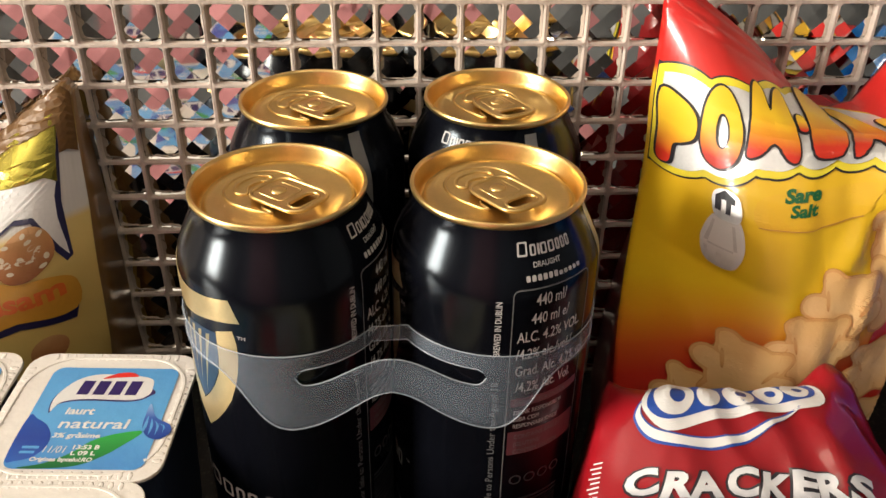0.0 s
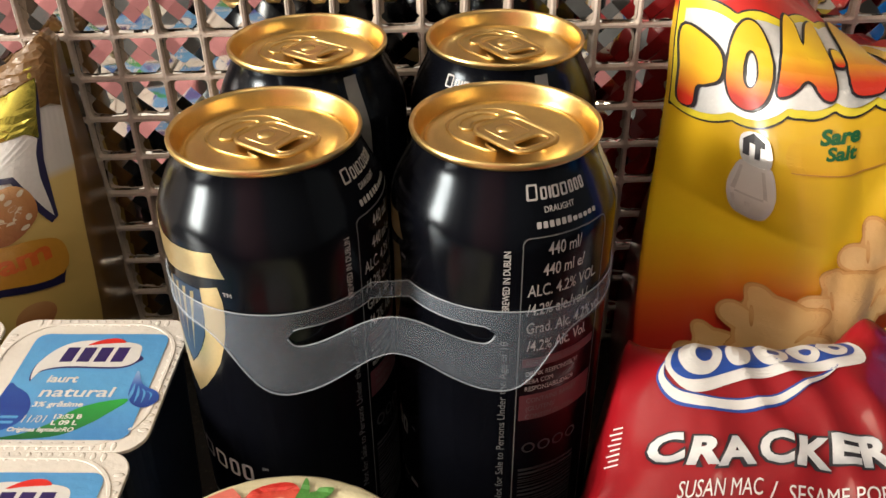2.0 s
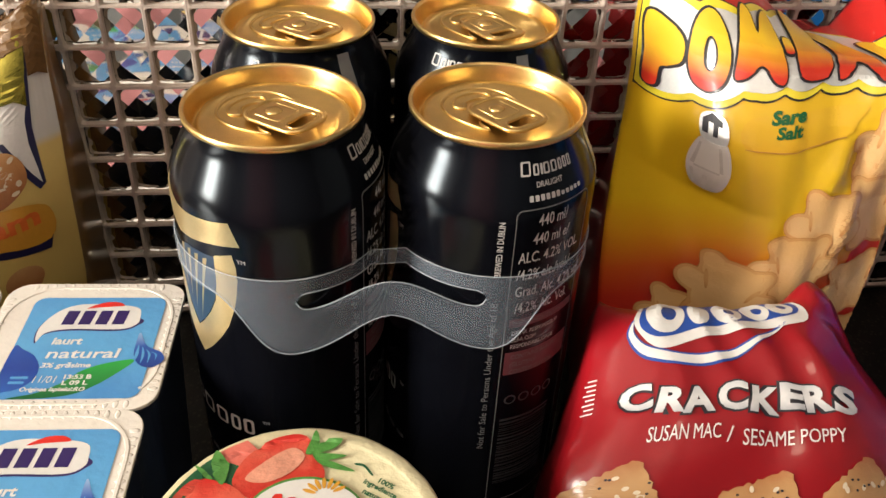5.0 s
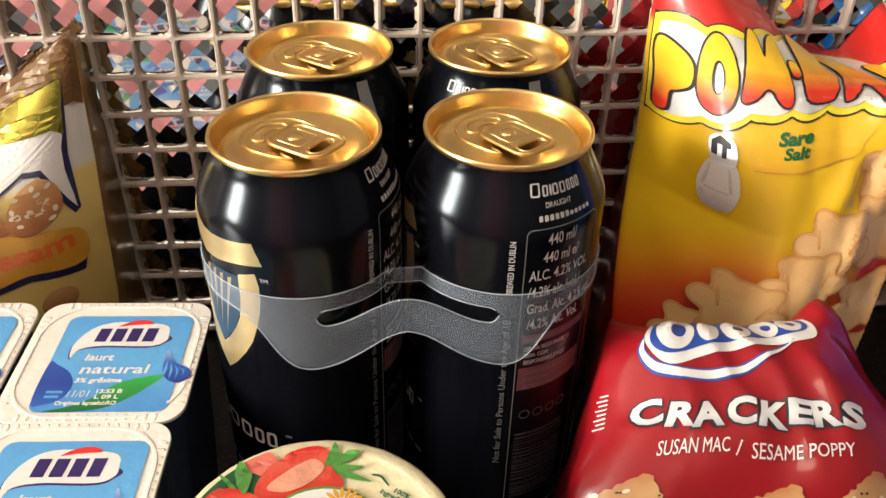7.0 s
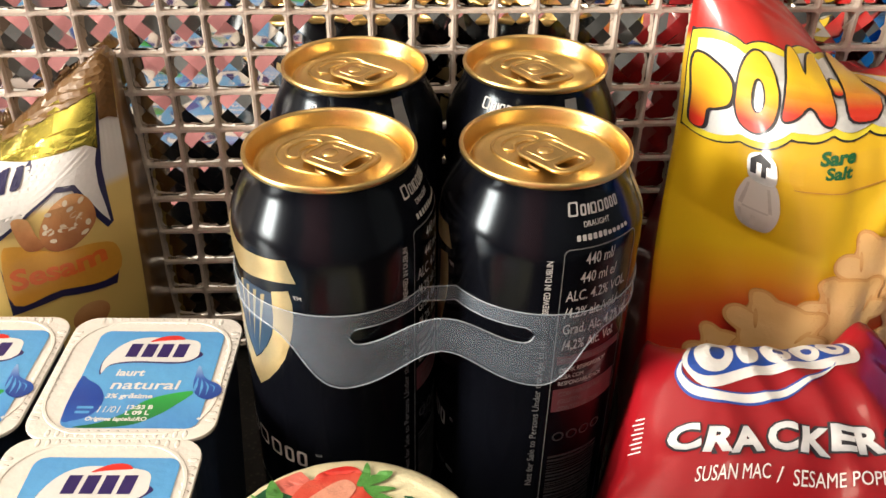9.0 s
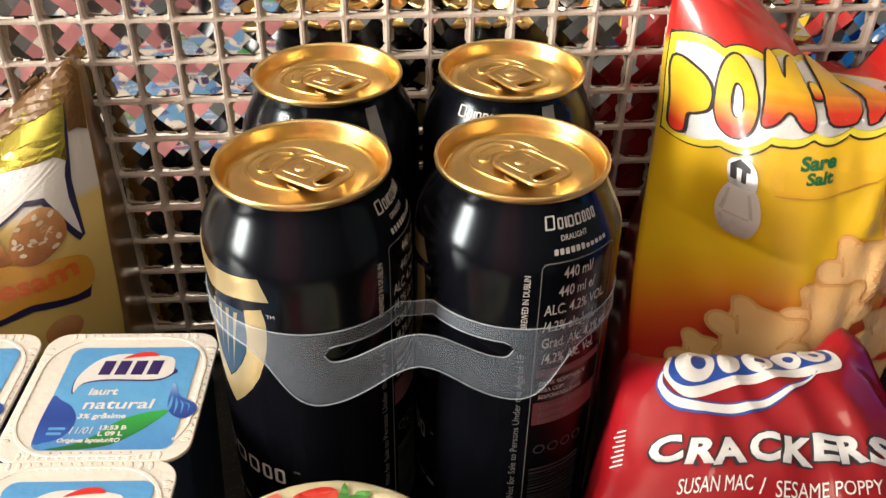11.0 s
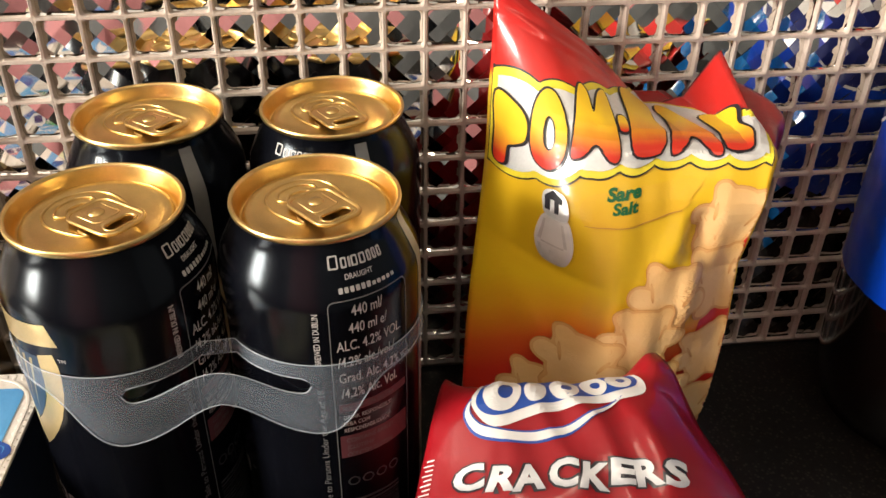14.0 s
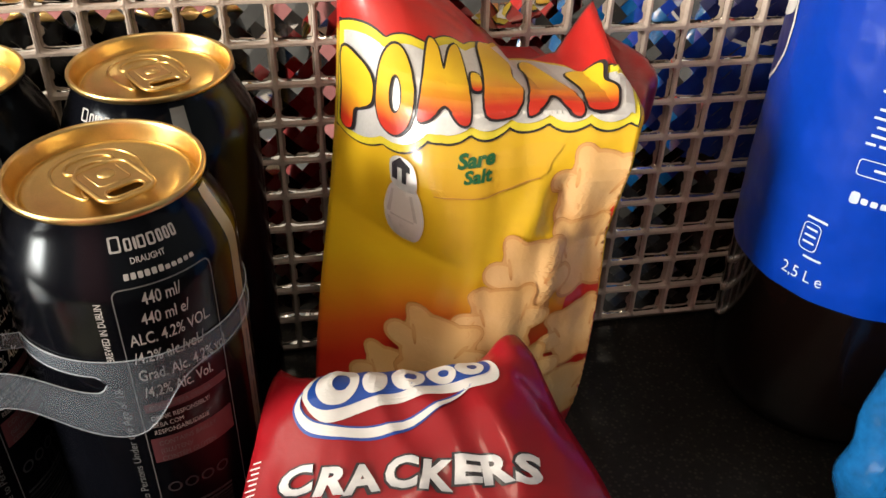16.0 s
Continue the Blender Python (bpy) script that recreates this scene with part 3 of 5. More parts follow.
def pom_back(u, v):
    """The rear sheet, with a side flap that stands out beside the front."""
    p = pom(u, v)
    s = max(0.0, (v - 0.85) / 0.15)
    deep = min(1.0, (1 - v) / 0.12)
    t = max(0.0, (u - 0.8) / 0.2)
    if u > 0.66:
        deep *= 1 - min(1.0, (u - 0.66) / 0.1) * min(1.0, max(0.0, (v - 0.74) / 0.08))
    y = min(0.0655, p.y + 0.002 + (0.0655 - p.y) * deep * (1 - 0.6 * t))
    return Vector((p.x + 0.017 * max(0.0, -u) ** 2 * (1 - s), y, min(p.z, table(u, POM_TOP) - 0.0005)))


def pom_flap(u, v):
    """Folded side of the bag that stands out beyond the front's free edge."""
    vv = 0.71 + 0.22 * v
    p = pom(0.985, vv)
    w = (u + 1) / 2
    reach = smooth_table(v, FLAP_REACH)
    return Vector((p.x + reach * w, p.y + 0.003 + (0.030 - 0.012 * v) * w + 0.0012 * math.sin(w * 9 + v * 4), p.z + 0.004 * w * v))


M_POM = printed("snack_film", ((0.0, (0.55, 0.02, 0.015)), (0.435, (0.62, 0.03, 0.015)), (0.48, (0.72, 0.12, 0.02)), (0.53, (0.82, 0.36, 0.02)), (0.585, (0.86, 0.555, 0.018)), (0.80, (0.83, 0.515, 0.018)), (0.875, (0.80, 0.50, 0.02)), (0.885, (0.62, 0.02, 0.015)), (1.0, (0.5, 0.015, 0.012))), bump=0.4, bump_scale=70.0, slope=0.5)
snack_bag = thing("snack_bag", "crumpled yellow and red potato snack bag leaning on the tiles", "snack bag")
M_POMSIDE = material("wine_red_side_film", (0.30, 0.012, 0.014), 0.3, coat=0.4, vary=0.2, scale=40, bump=0.4, bump_scale=120)
part("film", bag_mesh(pom, pom_back, 56, 180), M_POM, snack_bag, smooth=True).data.materials.append(M_POMSIDE)
flap = part("side_flap", sheet(pom_flap, 14, 24)[0], M_POMSIDE, snack_bag, "wine red folded side flap", smooth=True)
flap.modifiers.new("thickness", "SOLIDIFY").thickness = 0.0006

CRK_P = ((0.0, -0.138), (0.15, -0.132), (0.3, -0.118), (0.45, -0.100), (0.6, -0.085), (0.75, -0.070), (0.9, -0.056), (1.0, -0.046))
CRK_Z = ((0.0, 0.002), (0.15, 0.03), (0.3, 0.058), (0.45, 0.077), (0.6, 0.088), (0.75, 0.096), (0.88, 0.0990), (0.94, 0.0985), (1.0, 0.089))
CRK_L = ((0, 0.050), (0.3, 0.050), (0.45, 0.055), (0.6, 0.063), (1, 0.076))
CRK_R = ((0, 0.172), (0.5, 0.168), (0.75, 0.160), (1, 0.151))


def crk(u, v):
    x0, x1 = table(v, CRK_L), table(v, CRK_R)
    y, z = smooth_table(v, CRK_P), smooth_table(v, CRK_Z)
    e = abs(u) ** 5
    w = noise.noise(Vector((u * 2.5, v * 4, 13.0))) * 0.0032 - abs(noise.noise(Vector((u * 3 + v * 2, v * 4 - u, 5.0)))) * 0.0020 + 0.0006
    z += (w - 0.012 * e * min(1, (1 - v) * 4)) * min(1, v * 6)
    z += 0.008 * math.exp(-((u - 0.9) / 0.15) ** 2) * max(0, v - 0.85) / 0.15
    spread = table(v, ((0, 0.004), (0.5, 0.004), (0.7, 0.003), (0.95, 0.001), (1, 0.001))) * (-0.6 if u < 0 else 1.6) * abs(u) ** 8
    return Vector(((x0 + x1) / 2 + u * (x1 - x0) / 2 + spread, y + 0.006 * e, max(0.002, z)))


def crk_back(u, v):
    p = crk(u, v)
    t = 0.035 * (1 - v ** 4) + 0.002
    return Vector((p.x, p.y + t * 0.6, max(0.0015, p.z - t)))


M_CRK = printed("cracker_film", ((0.0, (0.24, 0.006, 0.010)), (0.6, (0.28, 0.007, 0.012)), (1.0, (0.28, 0.006, 0.012))), 0.30, 0.35, 0.45, 60)
M_CRK.node_tree.nodes["Principled BSDF"].inputs["Specular IOR Level"].default_value = 0.3
cracker_bag = thing("cracker_bag", "glossy red cracker bag lying against the snack bag", "cracker bag")
part("film", bag_mesh(crk, crk_back), M_CRK, cracker_bag, smooth=True)

SES_Y = ((0.0, -0.004), (0.05, -0.006), (0.1, 0.002), (0.13, 0.016), (0.165, 0.045))
SES_X = ((0.0, -0.118), (0.0502, -0.1208), (0.058, -0.1202), (0.0775, -0.1202), (0.1002, -0.1206), (0.1181, -0.1217), (0.1389, -0.1231), (0.1581, -0.1234))
SES_TOP = ((-1, 0.140), (0.0, 0.121), (0.165, 0.1255), (0.945, 0.162), (1, 0.1585))


def ses(u, v):
    z0 = 0.002 + 0.16 * min(v, 0.7)
    s = max(0.0, (v - 0.7) / 0.3)
    z = z0 + (table(u, SES_TOP) + 0.0009 * (abs((u * 45) % 1 - 0.5) * 2) - z0) * s
    y = smooth_table(z0, SES_Y) + 0.048 * s + 0.036 * abs(u) ** 3 * (1 - 0.95 * s)
    x1 = table(z, SES_X)
    p = Vector((-0.185 + (x1 + 0.185) * u, y, z))
    p.y -= noise.noise(Vector((u * 3, v * 5, 21.0))) * 0.004 * (1 - abs(u) ** 6)
    p.y = min(p.y, 0.064)
    return p


def ses_back(u, v):
    p = ses(u, v)
    return Vector((p.x, 0.0655, p.z))


M_SES = printed("biscuit_film", ((0.0, (0.62, 0.42, 0.12)), (0.5, (0.72, 0.52, 0.16)), (0.70, (0.70, 0.52, 0.18)), (0.72, (0.62, 0.60, 0.56)), (0.86, (0.60, 0.58, 0.54)), (0.88, (0.34, 0.24, 0.05)), (1.0, (0.20, 0.10, 0.025))), 0.3, 0.4)
biscuit_bag = thing("biscuit_bag", "half-collapsed gold and white sesame biscuit bag leaning on the tiles", "biscuit bag")
part("film", bag_mesh(ses, ses_back, 360, 72), M_SES, biscuit_bag, smooth=True)


# ---- prints on the snack bag ----
def flame(name, low, high, rough=0.35):
    return printed(name, ((0.0, low), (0.12, low), (0.58, high), (1.0, high)), rough, 0.3, 0.15, 130, swirl=0.06)


M_YELLOW = material("lemon_print", (0.80, 0.66, 0.04), 0.32, coat=0.4, vary=0.06)
M_FOILPRINT = material("bright_foil", (0.86, 0.86, 0.84), 0.36, 0.6, vary=0.08, scale=80, bump=0.3, bump_scale=120)
M_DARK = material("dark_outline_ink", (0.02, 0.018, 0.025), 0.35, coat=0.3, vary=0.1)
M_FLAME = flame("red_to_yellow_print", (0.58, 0.03, 0.012), (0.80, 0.50, 0.02))
M_REDPRINT = material("red_print", (0.60, 0.03, 0.015), 0.32, coat=0.4, vary=0.08)
M_FACET = material("grey_shaker_facet_print", (0.58, 0.54, 0.50), 0.35, coat=0.3, vary=0.1)
M_GREEN = material("dark_green_ink", (0.01, 0.13, 0.04), 0.4, vary=0.08)
M_ORANGE = flame("orange_ribbon_print", (0.82, 0.47, 0.02), (0.83, 0.50, 0.025))
M_CRISP = printed("crisp_print", ((0.0, (0.62, 0.27, 0.08)), (0.3, (0.74, 0.38, 0.13)), (0.8, (0.76, 0.42, 0.16)), (1.0, (0.70, 0.35, 0.11))), 0.35, 0.35, 0.3, 160, swirl=0.2)
M_CRISPLIGHT = printed("pale_crisp_print", ((0.0, (0.78, 0.44, 0.16)), (0.5, (0.84, 0.54, 0.24)), (1.0, (0.80, 0.48, 0.18))), 0.35, 0.35, 0.35, 200, swirl=0.3)
M_CRISPEDGE = material("browned_crisp_edge_print", (0.60, 0.27, 0.07), 0.38, coat=0.3, vary=0.15)
M_GLASSP = printed("shaker_print", ((0.0, (0.50, 0.46, 0.42)), (0.4, (0.78, 0.74, 0.69)), (1.0, (0.72, 0.69, 0.65))), 0.35, 0.3, 0.1, swirl=0.15)
M_WHITE = material("white_print", (0.72, 0.70, 0.67), 0.34, coat=0.3, vary=0.06)
PU, PV = 0.048, 0.2


def on_pom(name, loops, mat, lift, label="", parent=None, step=0.0022):
    bm = loops if isinstance(loops, bmesh.types.BMesh) else outline([[(u * PU, v * PV) for u, v in lp] for lp in loops])
    return part(name, laid(bm, lambda x, y: pom(max(-0.99, min(0.99, x / PU)), y / PV), lift, step), mat, parent or snack_bag, label)


def scallop(grow, n=90):
    top, bot = [], []
    for i in range(n + 1):
        u = -0.965 - grow * 0.3 + (1.93 + grow * 0.6) * i / n
        hump = 1.7 * abs(math.sin((u + 0.97) * math.pi / 0.27)) ** 0.7
        top.append((u, table(u, ((-1, 0.884), (-0.5, 0.904), (0.0, 0.940), (0.19, 0.980), (0.4, 0.990), (0.61, 0.982), (0.76, 0.970), (0.9, 0.945), (1, 0.925))) + 0.006 * hump + grow * 0.1 if u < 0.1 else min(0.994, table(u, ((0.1, 0.965), (0.19, 0.980), (0.4, 0.990), (0.61, 0.982), (0.74, 0.948), (0.80, 0.905), (1, 0.885))) + 0.003 * hump + grow * 0.1)))
        bot.append((u, table(u, ((-1, 0.737), (-0.7, 0.765), (-0.35, 0.806), (0.24, 0.822), (0.91, 0.830), (1, 0.834))) - 0.007 * hump - grow * 0.1))
    return top + bot[::-1]


on_pom("badge_outline", [scallop(0.05)], M_DARK, 0.0004, step=0.0013)
on_pom("badge_halo", [scallop(0.02)], M_YELLOW, 0.0008, "lemon yellow scalloped badge", step=0.0013)
on_pom("badge_foil", [scallop(-0.09)], M_FOILPRINT, 0.0012, "shiny silver badge", step=0.0013)
DROP = ((0.02, 0.99), (0.55, 1.0), (0.96, 0.86), (0.96, 0.56), (0.66, 0.40), (0.44, 0.30), (0.38, 0.02), (0.06, 0.0), (0.04, 0.45))
RING = ((0.08, 0.78), (0.40, 1.0), (0.76, 0.96), (1.0, 0.64), (0.92, 0.22), (0.56, 0.0), (0.16, 0.06), (0.0, 0.36))
SADDLE = ((0.02, 0.0), (0.10, 0.55), (0.22, 0.98), (0.40, 0.94), (0.50, 0.66), (0.66, 0.96), (0.86, 1.0), (0.97, 0.50), (1.0, 0.04), (0.82, 0.0), (0.50, 0.22), (0.20, 0.0))
BLOCK = ((0.0, 0.03), (0.04, 0.55), (0.06, 0.97), (0.55, 1.0), (0.94, 0.84), (0.86, 0.56), (1.0, 0.32), (0.74, 0.02))
TENT = ((0.0, 0.0), (0.20, 0.50), (0.42, 0.97), (0.66, 1.0), (0.82, 0.50), (1.0, 0.04), (0.78, 0.0), (0.50, 0.20), (0.24, 0.02))
DASH = ((0.0, 0.0), (0.0, 1.0), (1.0, 1.0), (1.0, 0.0))
for u0, u1, v0, v1, shape, hole in ((-0.94, -0.755, 0.752, 0.862, DROP, None), (-0.735, -0.525, 0.786, 0.895, RING, (0.5, 0.5, 0.17, 0.22)), (-0.50, -0.175, 0.821, 0.918, SADDLE, None), (-0.155, -0.095, 0.866, 0.886, DASH, None),
                                   (-0.07, 0.205, 0.830, 0.945, BLOCK, None), (0.225, 0.605, 0.834, 0.962, TENT, None), (0.64, 0.86, 0.840, 0.925, BLOCK, None)):
    for name, g, mat, lift in (("badge_shape_edge", 0.0007, M_DARK, 0.0016), ("badge_shape", 0.0, M_FLAME, 0.0020)):
        loop = [((u0 + (u1 - u0) * a) * PU, (v0 + (v1 - v0) * b) * PV) for a, b in smooth_loop(shape, 5)]
        n = len(loop)
        if g:
            grown = []
            for i in range(n):
                dx, dy = loop[(i + 1) % n][0] - loop[i - 1][0], loop[(i + 1) % n][1] - loop[i - 1][1]
                d = math.hypot(dx, dy) or 1.0
                grown.append((loop[i][0] - dy / d * g, loop[i][1] + dx / d * g))
            loop = grown
        loops = [loop]
        if hole:
            loops.append(oval((u0 + (u1 - u0) * hole[0]) * PU, (v0 + (v1 - v0) * hole[1]) * PV, (u1 - u0) * PU * hole[2] - g * 0.8, (v1 - v0) * PV * hole[3] - g * 0.8))
        on_pom(name, outline(loops), mat, lift, step=0.0011)

# ribbon, flavour words and the salt shaker
on_pom("flavour_ribbon", [smooth_loop([(-0.36, 0.716), (0.0, 0.722), (0.38, 0.745), (0.44, 0.768), (0.48, 0.795), (0.1, 0.784), (-0.36, 0.765)], 4)], M_ORANGE, 0.0004, "orange printed ribbon")
on_pom("ribbon_line", [[(-0.36, 0.7135), (0.0, 0.7195), (0.38, 0.7425), (0.38, 0.7440), (0.0, 0.7210), (-0.36, 0.7150)]], M_CRISPEDGE, 0.0006)
on_pom("flavour_word", words("Sare", 0.0040, -0.225 * PU, 0.760 * PV, bold=0.00025, slant=0.15, turn=8, fit=0.0125), M_GREEN, 0.0007)
on_pom("flavour_word", words("Salt", 0.0036, -0.175 * PU, 0.739 * PV, bold=0.0002, slant=0.15, turn=8, fit=0.0095), M_GREEN, 0.0007)
on_pom("red_edge", [smooth_loop([(0.985, 0.69), (0.90, 0.66), (0.86, 0.58), (0.70, 0.50), (0.985, 0.42)], 4)], M_REDPRINT, 0.0003)
def lean(pts, n=5):
    """The shaker leans with the film."""
    pts = [(-0.525 + (u + 0.475) * 0.9 - (v - 0.69) * 0.4, 0.682 + (v - 0.70) * 0.9) for u, v in pts]
    return smooth_loop(pts, n) if n else pts


on_pom("shaker_glass", [lean([(-0.55, 0.735), (-0.61, 0.690), (-0.60, 0.650), (-0.54, 0.626), (-0.40, 0.626), (-0.345, 0.650), (-0.335, 0.690), (-0.40, 0.735)])], M_GLASSP, 0.0007, "printed white salt shaker")
on_pom("shaker_cap", [lean([(-0.56, 0.735), (-0.57, 0.770), (-0.50, 0.785), (-0.41, 0.775), (-0.39, 0.735), (-0.47, 0.728)])], M_FOILPRINT, 0.0009)
on_pom("shaker_cap_shade", [lean([(-0.555, 0.744), (-0.555, 0.768), (-0.50, 0.783), (-0.435, 0.772), (-0.435, 0.762), (-0.46, 0.762), (-0.46, 0.742), (-0.49, 0.742), (-0.49, 0.765), (-0.52, 0.765), (-0.52, 0.744)], 0)], M_DARK, 0.0011)
on_pom("shaker_facet", [lean([(-0.56, 0.722), (-0.545, 0.722), (-0.565, 0.672), (-0.59, 0.672)], 0), lean([(-0.44, 0.722), (-0.42, 0.722), (-0.375, 0.672), (-0.40, 0.672)], 0), lean([(-0.585, 0.660), (-0.565, 0.662), (-0.535, 0.632), (-0.55, 0.632)], 0), lean([(-0.565, 0.667), (-0.40, 0.667), (-0.40, 0.671), (-0.565, 0.671)], 0), lean([(-0.50, 0.655), (-0.47, 0.655), (-0.46, 0.635), (-0.49, 0.633)], 0)], M_FACET, 0.0010)


LOBES = ((0, -0.25, 0.72, 0.72), (0, 0.48, 0.74, 0.46), (-0.54, 0.74, 0.28, 0.25), (0.54, 0.74, 0.28, 0.25), (-0.74, 0.02, 0.40, 0.34), (0.74, 0.02, 0.40, 0.34), (-0.36, -0.78, 0.38, 0.30), (0.36, -0.78, 0.38, 0.30))


def crisp_loop(cx, cy, s, turn, grow=1.0):
    """Rounded potato snack with ears, arms and feet: the outline of overlapping lobes."""
    out = []
    for k in range(84):
        a = 2 * math.pi * k / 84
        dx, dy, best = math.cos(a), math.sin(a), 0.0
        for ox, oy, rx, ry in LOBES:
            rx, ry = rx - 1 + grow, ry - 1 + grow
            qa, qb, qc = (dx / rx) ** 2 + (dy / ry) ** 2, -2 * (dx * ox / rx ** 2 + dy * oy / ry ** 2), (ox / rx) ** 2 + (oy / ry) ** 2 - 1
            disc = qb * qb - 4 * qa * qc
            if disc > 0:
                best = max(best, (-qb + math.sqrt(disc)) / (2 * qa))
        t = a + radians(turn)
        out.append((cx + s * best * math.cos(t), cy + s * best * math.sin(t)))
    return out


for k, (u, v, s, turn) in enumerate(((0.79, 0.722, 0.0142, -10), (0.80, 0.606, 0.0142, 8), (0.84, 0.445, 0.0138, 14), (0.80, 0.300, 0.0140, -6), (0.37, 0.582, 0.0146, -8), (0.42, 0.370, 0.0138, 12), (-0.44, 0.350, 0.0132, 0), (0.22, 0.503, 0.0148, 4), (-0.19, 0.437, 0.0148, -8))):
    lift = 0.0003 + 0.00024 * k
    for name, grow, mat, up in (("crisp_edge", 1.004, M_CRISPEDGE, 0.0), ("crisp_picture", 0.99, M_CRISP, 0.00006), ("crisp_light", 0.92, M_CRISPLIGHT, 0.00012)):
        on_pom(name, outline([crisp_loop(u * PU, v * PV, s, turn, grow)]), mat, lift + up, "pale golden potato snack picture" if name == "crisp_picture" else "")
    c, n = math.cos(radians(turn)), math.sin(radians(turn))
    for ox, oy, rx, ry, a in ((-0.50, 0.20, 0.045, 0.26, 18), (0.50, 0.20, 0.045, 0.26, -18), (0.0, -0.80, 0.04, 0.16, 0)):
        on_pom("crisp_fold", outline([oval(u * PU + s * (ox * c - oy * n), v * PV + s * (ox * n + oy * c), s * rx, s * ry, 18, turn + a)]), M_CRISP, lift + 0.00018)


# ---- prints on the cracker bag ----
M_BLUEINK = material("royal_blue_print", (0.01, 0.06, 0.32), 0.32, coat=0.4, vary=0.08)
M_BISCUIT = printed("cracker_picture_print", ((0.0, (0.34, 0.13, 0.045)), (0.25, (0.48, 0.25, 0.10)), (0.7, (0.54, 0.31, 0.13)), (1.0, (0.40, 0.16, 0.055))), 0.35, 0.35, 0.4, 220, swirl=0.25)
M_SEEDW = material("sesame_seed_print", (0.74, 0.64, 0.48), 0.35, coat=0.3)
M_LETTER = printed("silver_white_letter_print", ((0.0, (0.45, 0.45, 0.47)), (0.5, (0.74, 0.73, 0.72)), (1.0, (0.60, 0.60, 0.61))), 0.32, 0.4, 0.1, swirl=0.3)
CU, CV = 0.055, 0.17


def on_crk(name, loops, mat, lift, label=""):
    bm = loops if isinstance(loops, bmesh.types.BMesh) else outline([[(u * CU, v * CV) for u, v in lp] for lp in loops])
    return part(name, laid(bm, lambda x, y: crk(x / CU, y / CV), lift, 0.003), mat, cracker_bag, label)


for g, mat, lift, name in ((0.035, M_WHITE, 0.0004, "badge_rim"), (0.0, M_BLUEINK, 0.0006, "badge_field")):
    on_crk(name, [smooth_loop([(-0.70 - g, 0.83), (-0.68 - g, 0.90), (-0.58, 0.970 + g), (-0.2, 0.965 + g), (0.15, 0.965 + g), (0.5, 0.965 + g), (0.66 + g, 0.935), (0.62 + g, 0.872 - g), (0.3, 0.850 - g), (0.0, 0.835 - g), (-0.3, 0.815 - g), (-0.56, 0.790 - g)], 5)], mat, lift)
for k, (u, v, ru, rv, hole) in enumerate(((-0.50, 0.880, 0.155, 0.078, 0.42), (-0.23, 0.880, 0.090, 0.052, 0), (0.02, 0.888, 0.125, 0.054, 0.36), (0.28, 0.898, 0.115, 0.050, 0.36), (0.51, 0.908, 0.110, 0.042, 0.36))):
    lp = [oval(u * CU, v * CV, ru * CU, rv * CV, 32, -8)]
    if hole:
        lp.append(oval((u + 0.02) * CU, v * CV, ru * CU * hole, rv * CV * hole, 24, -8))
    on_crk("badge_shape", outline(lp), M_WHITE, 0.0008)
on_crk("swoosh_rim", [smooth_loop([(-0.745, 0.860), (-0.79, 0.80), (-0.66, 0.730), (-0.36, 0.698), (0.0, 0.715), (0.47, 0.835), (0.0, 0.750), (-0.36, 0.738), (-0.62, 0.765), (-0.735, 0.81)], 6)], M_BLUEINK, 0.0004)
on_crk("swoosh", [smooth_loop([(-0.745, 0.850), (-0.775, 0.80), (-0.65, 0.737), (-0.36, 0.705), (0.0, 0.722), (0.44, 0.822), (0.0, 0.744), (-0.36, 0.732), (-0.62, 0.759), (-0.74, 0.805)], 6)], M_WHITE, 0.0006, "white curved swoosh")
for bold, mat, lift, name in ((0.0016, M_DARK, 0.0005, "product_word_outline"), (0.0007, M_LETTER, 0.0008, "product_word")):
    x = -0.80
    for k, ch in enumerate("CRACKERS"):
        w = (0.205, 0.20, 0.225, 0.205, 0.205, 0.17, 0.195, 0.165)[k]
        size = (0.0118, 0.0108, 0.0114, 0.0122, 0.0112, 0.0106, 0.0116, 0.0112)[k]
        base = 0.587 - 0.030 * (x + 0.8) + (0, -0.004, -0.012, 0.0, -0.004, 0.008, 0.0, -0.002)[k]
        on_crk(name, words(ch, size, x * CU, base * CV, bold=bold, turn=(4, -7, 5, -3, -6, -4, 3, -6)[k] - 3, fit=w * CU * (0.93 if bold < 0.001 else 1.02)), mat, lift)
        x += w * (0.90 if ch == "A" else 0.965)
for text, u, v, fit in (("SUSAN MAC", -0.62, 0.500, 0.0235), ("/", -0.155, 0.484, 0.0022), ("SESAME POPPY", -0.06, 0.476, 0.0345)):
    on_crk("flavour_line", words(text, 0.0062, u * CU, v * CV, turn=-3, fit=fit), M_WHITE, 0.0006)
rnd = random.Random(11)
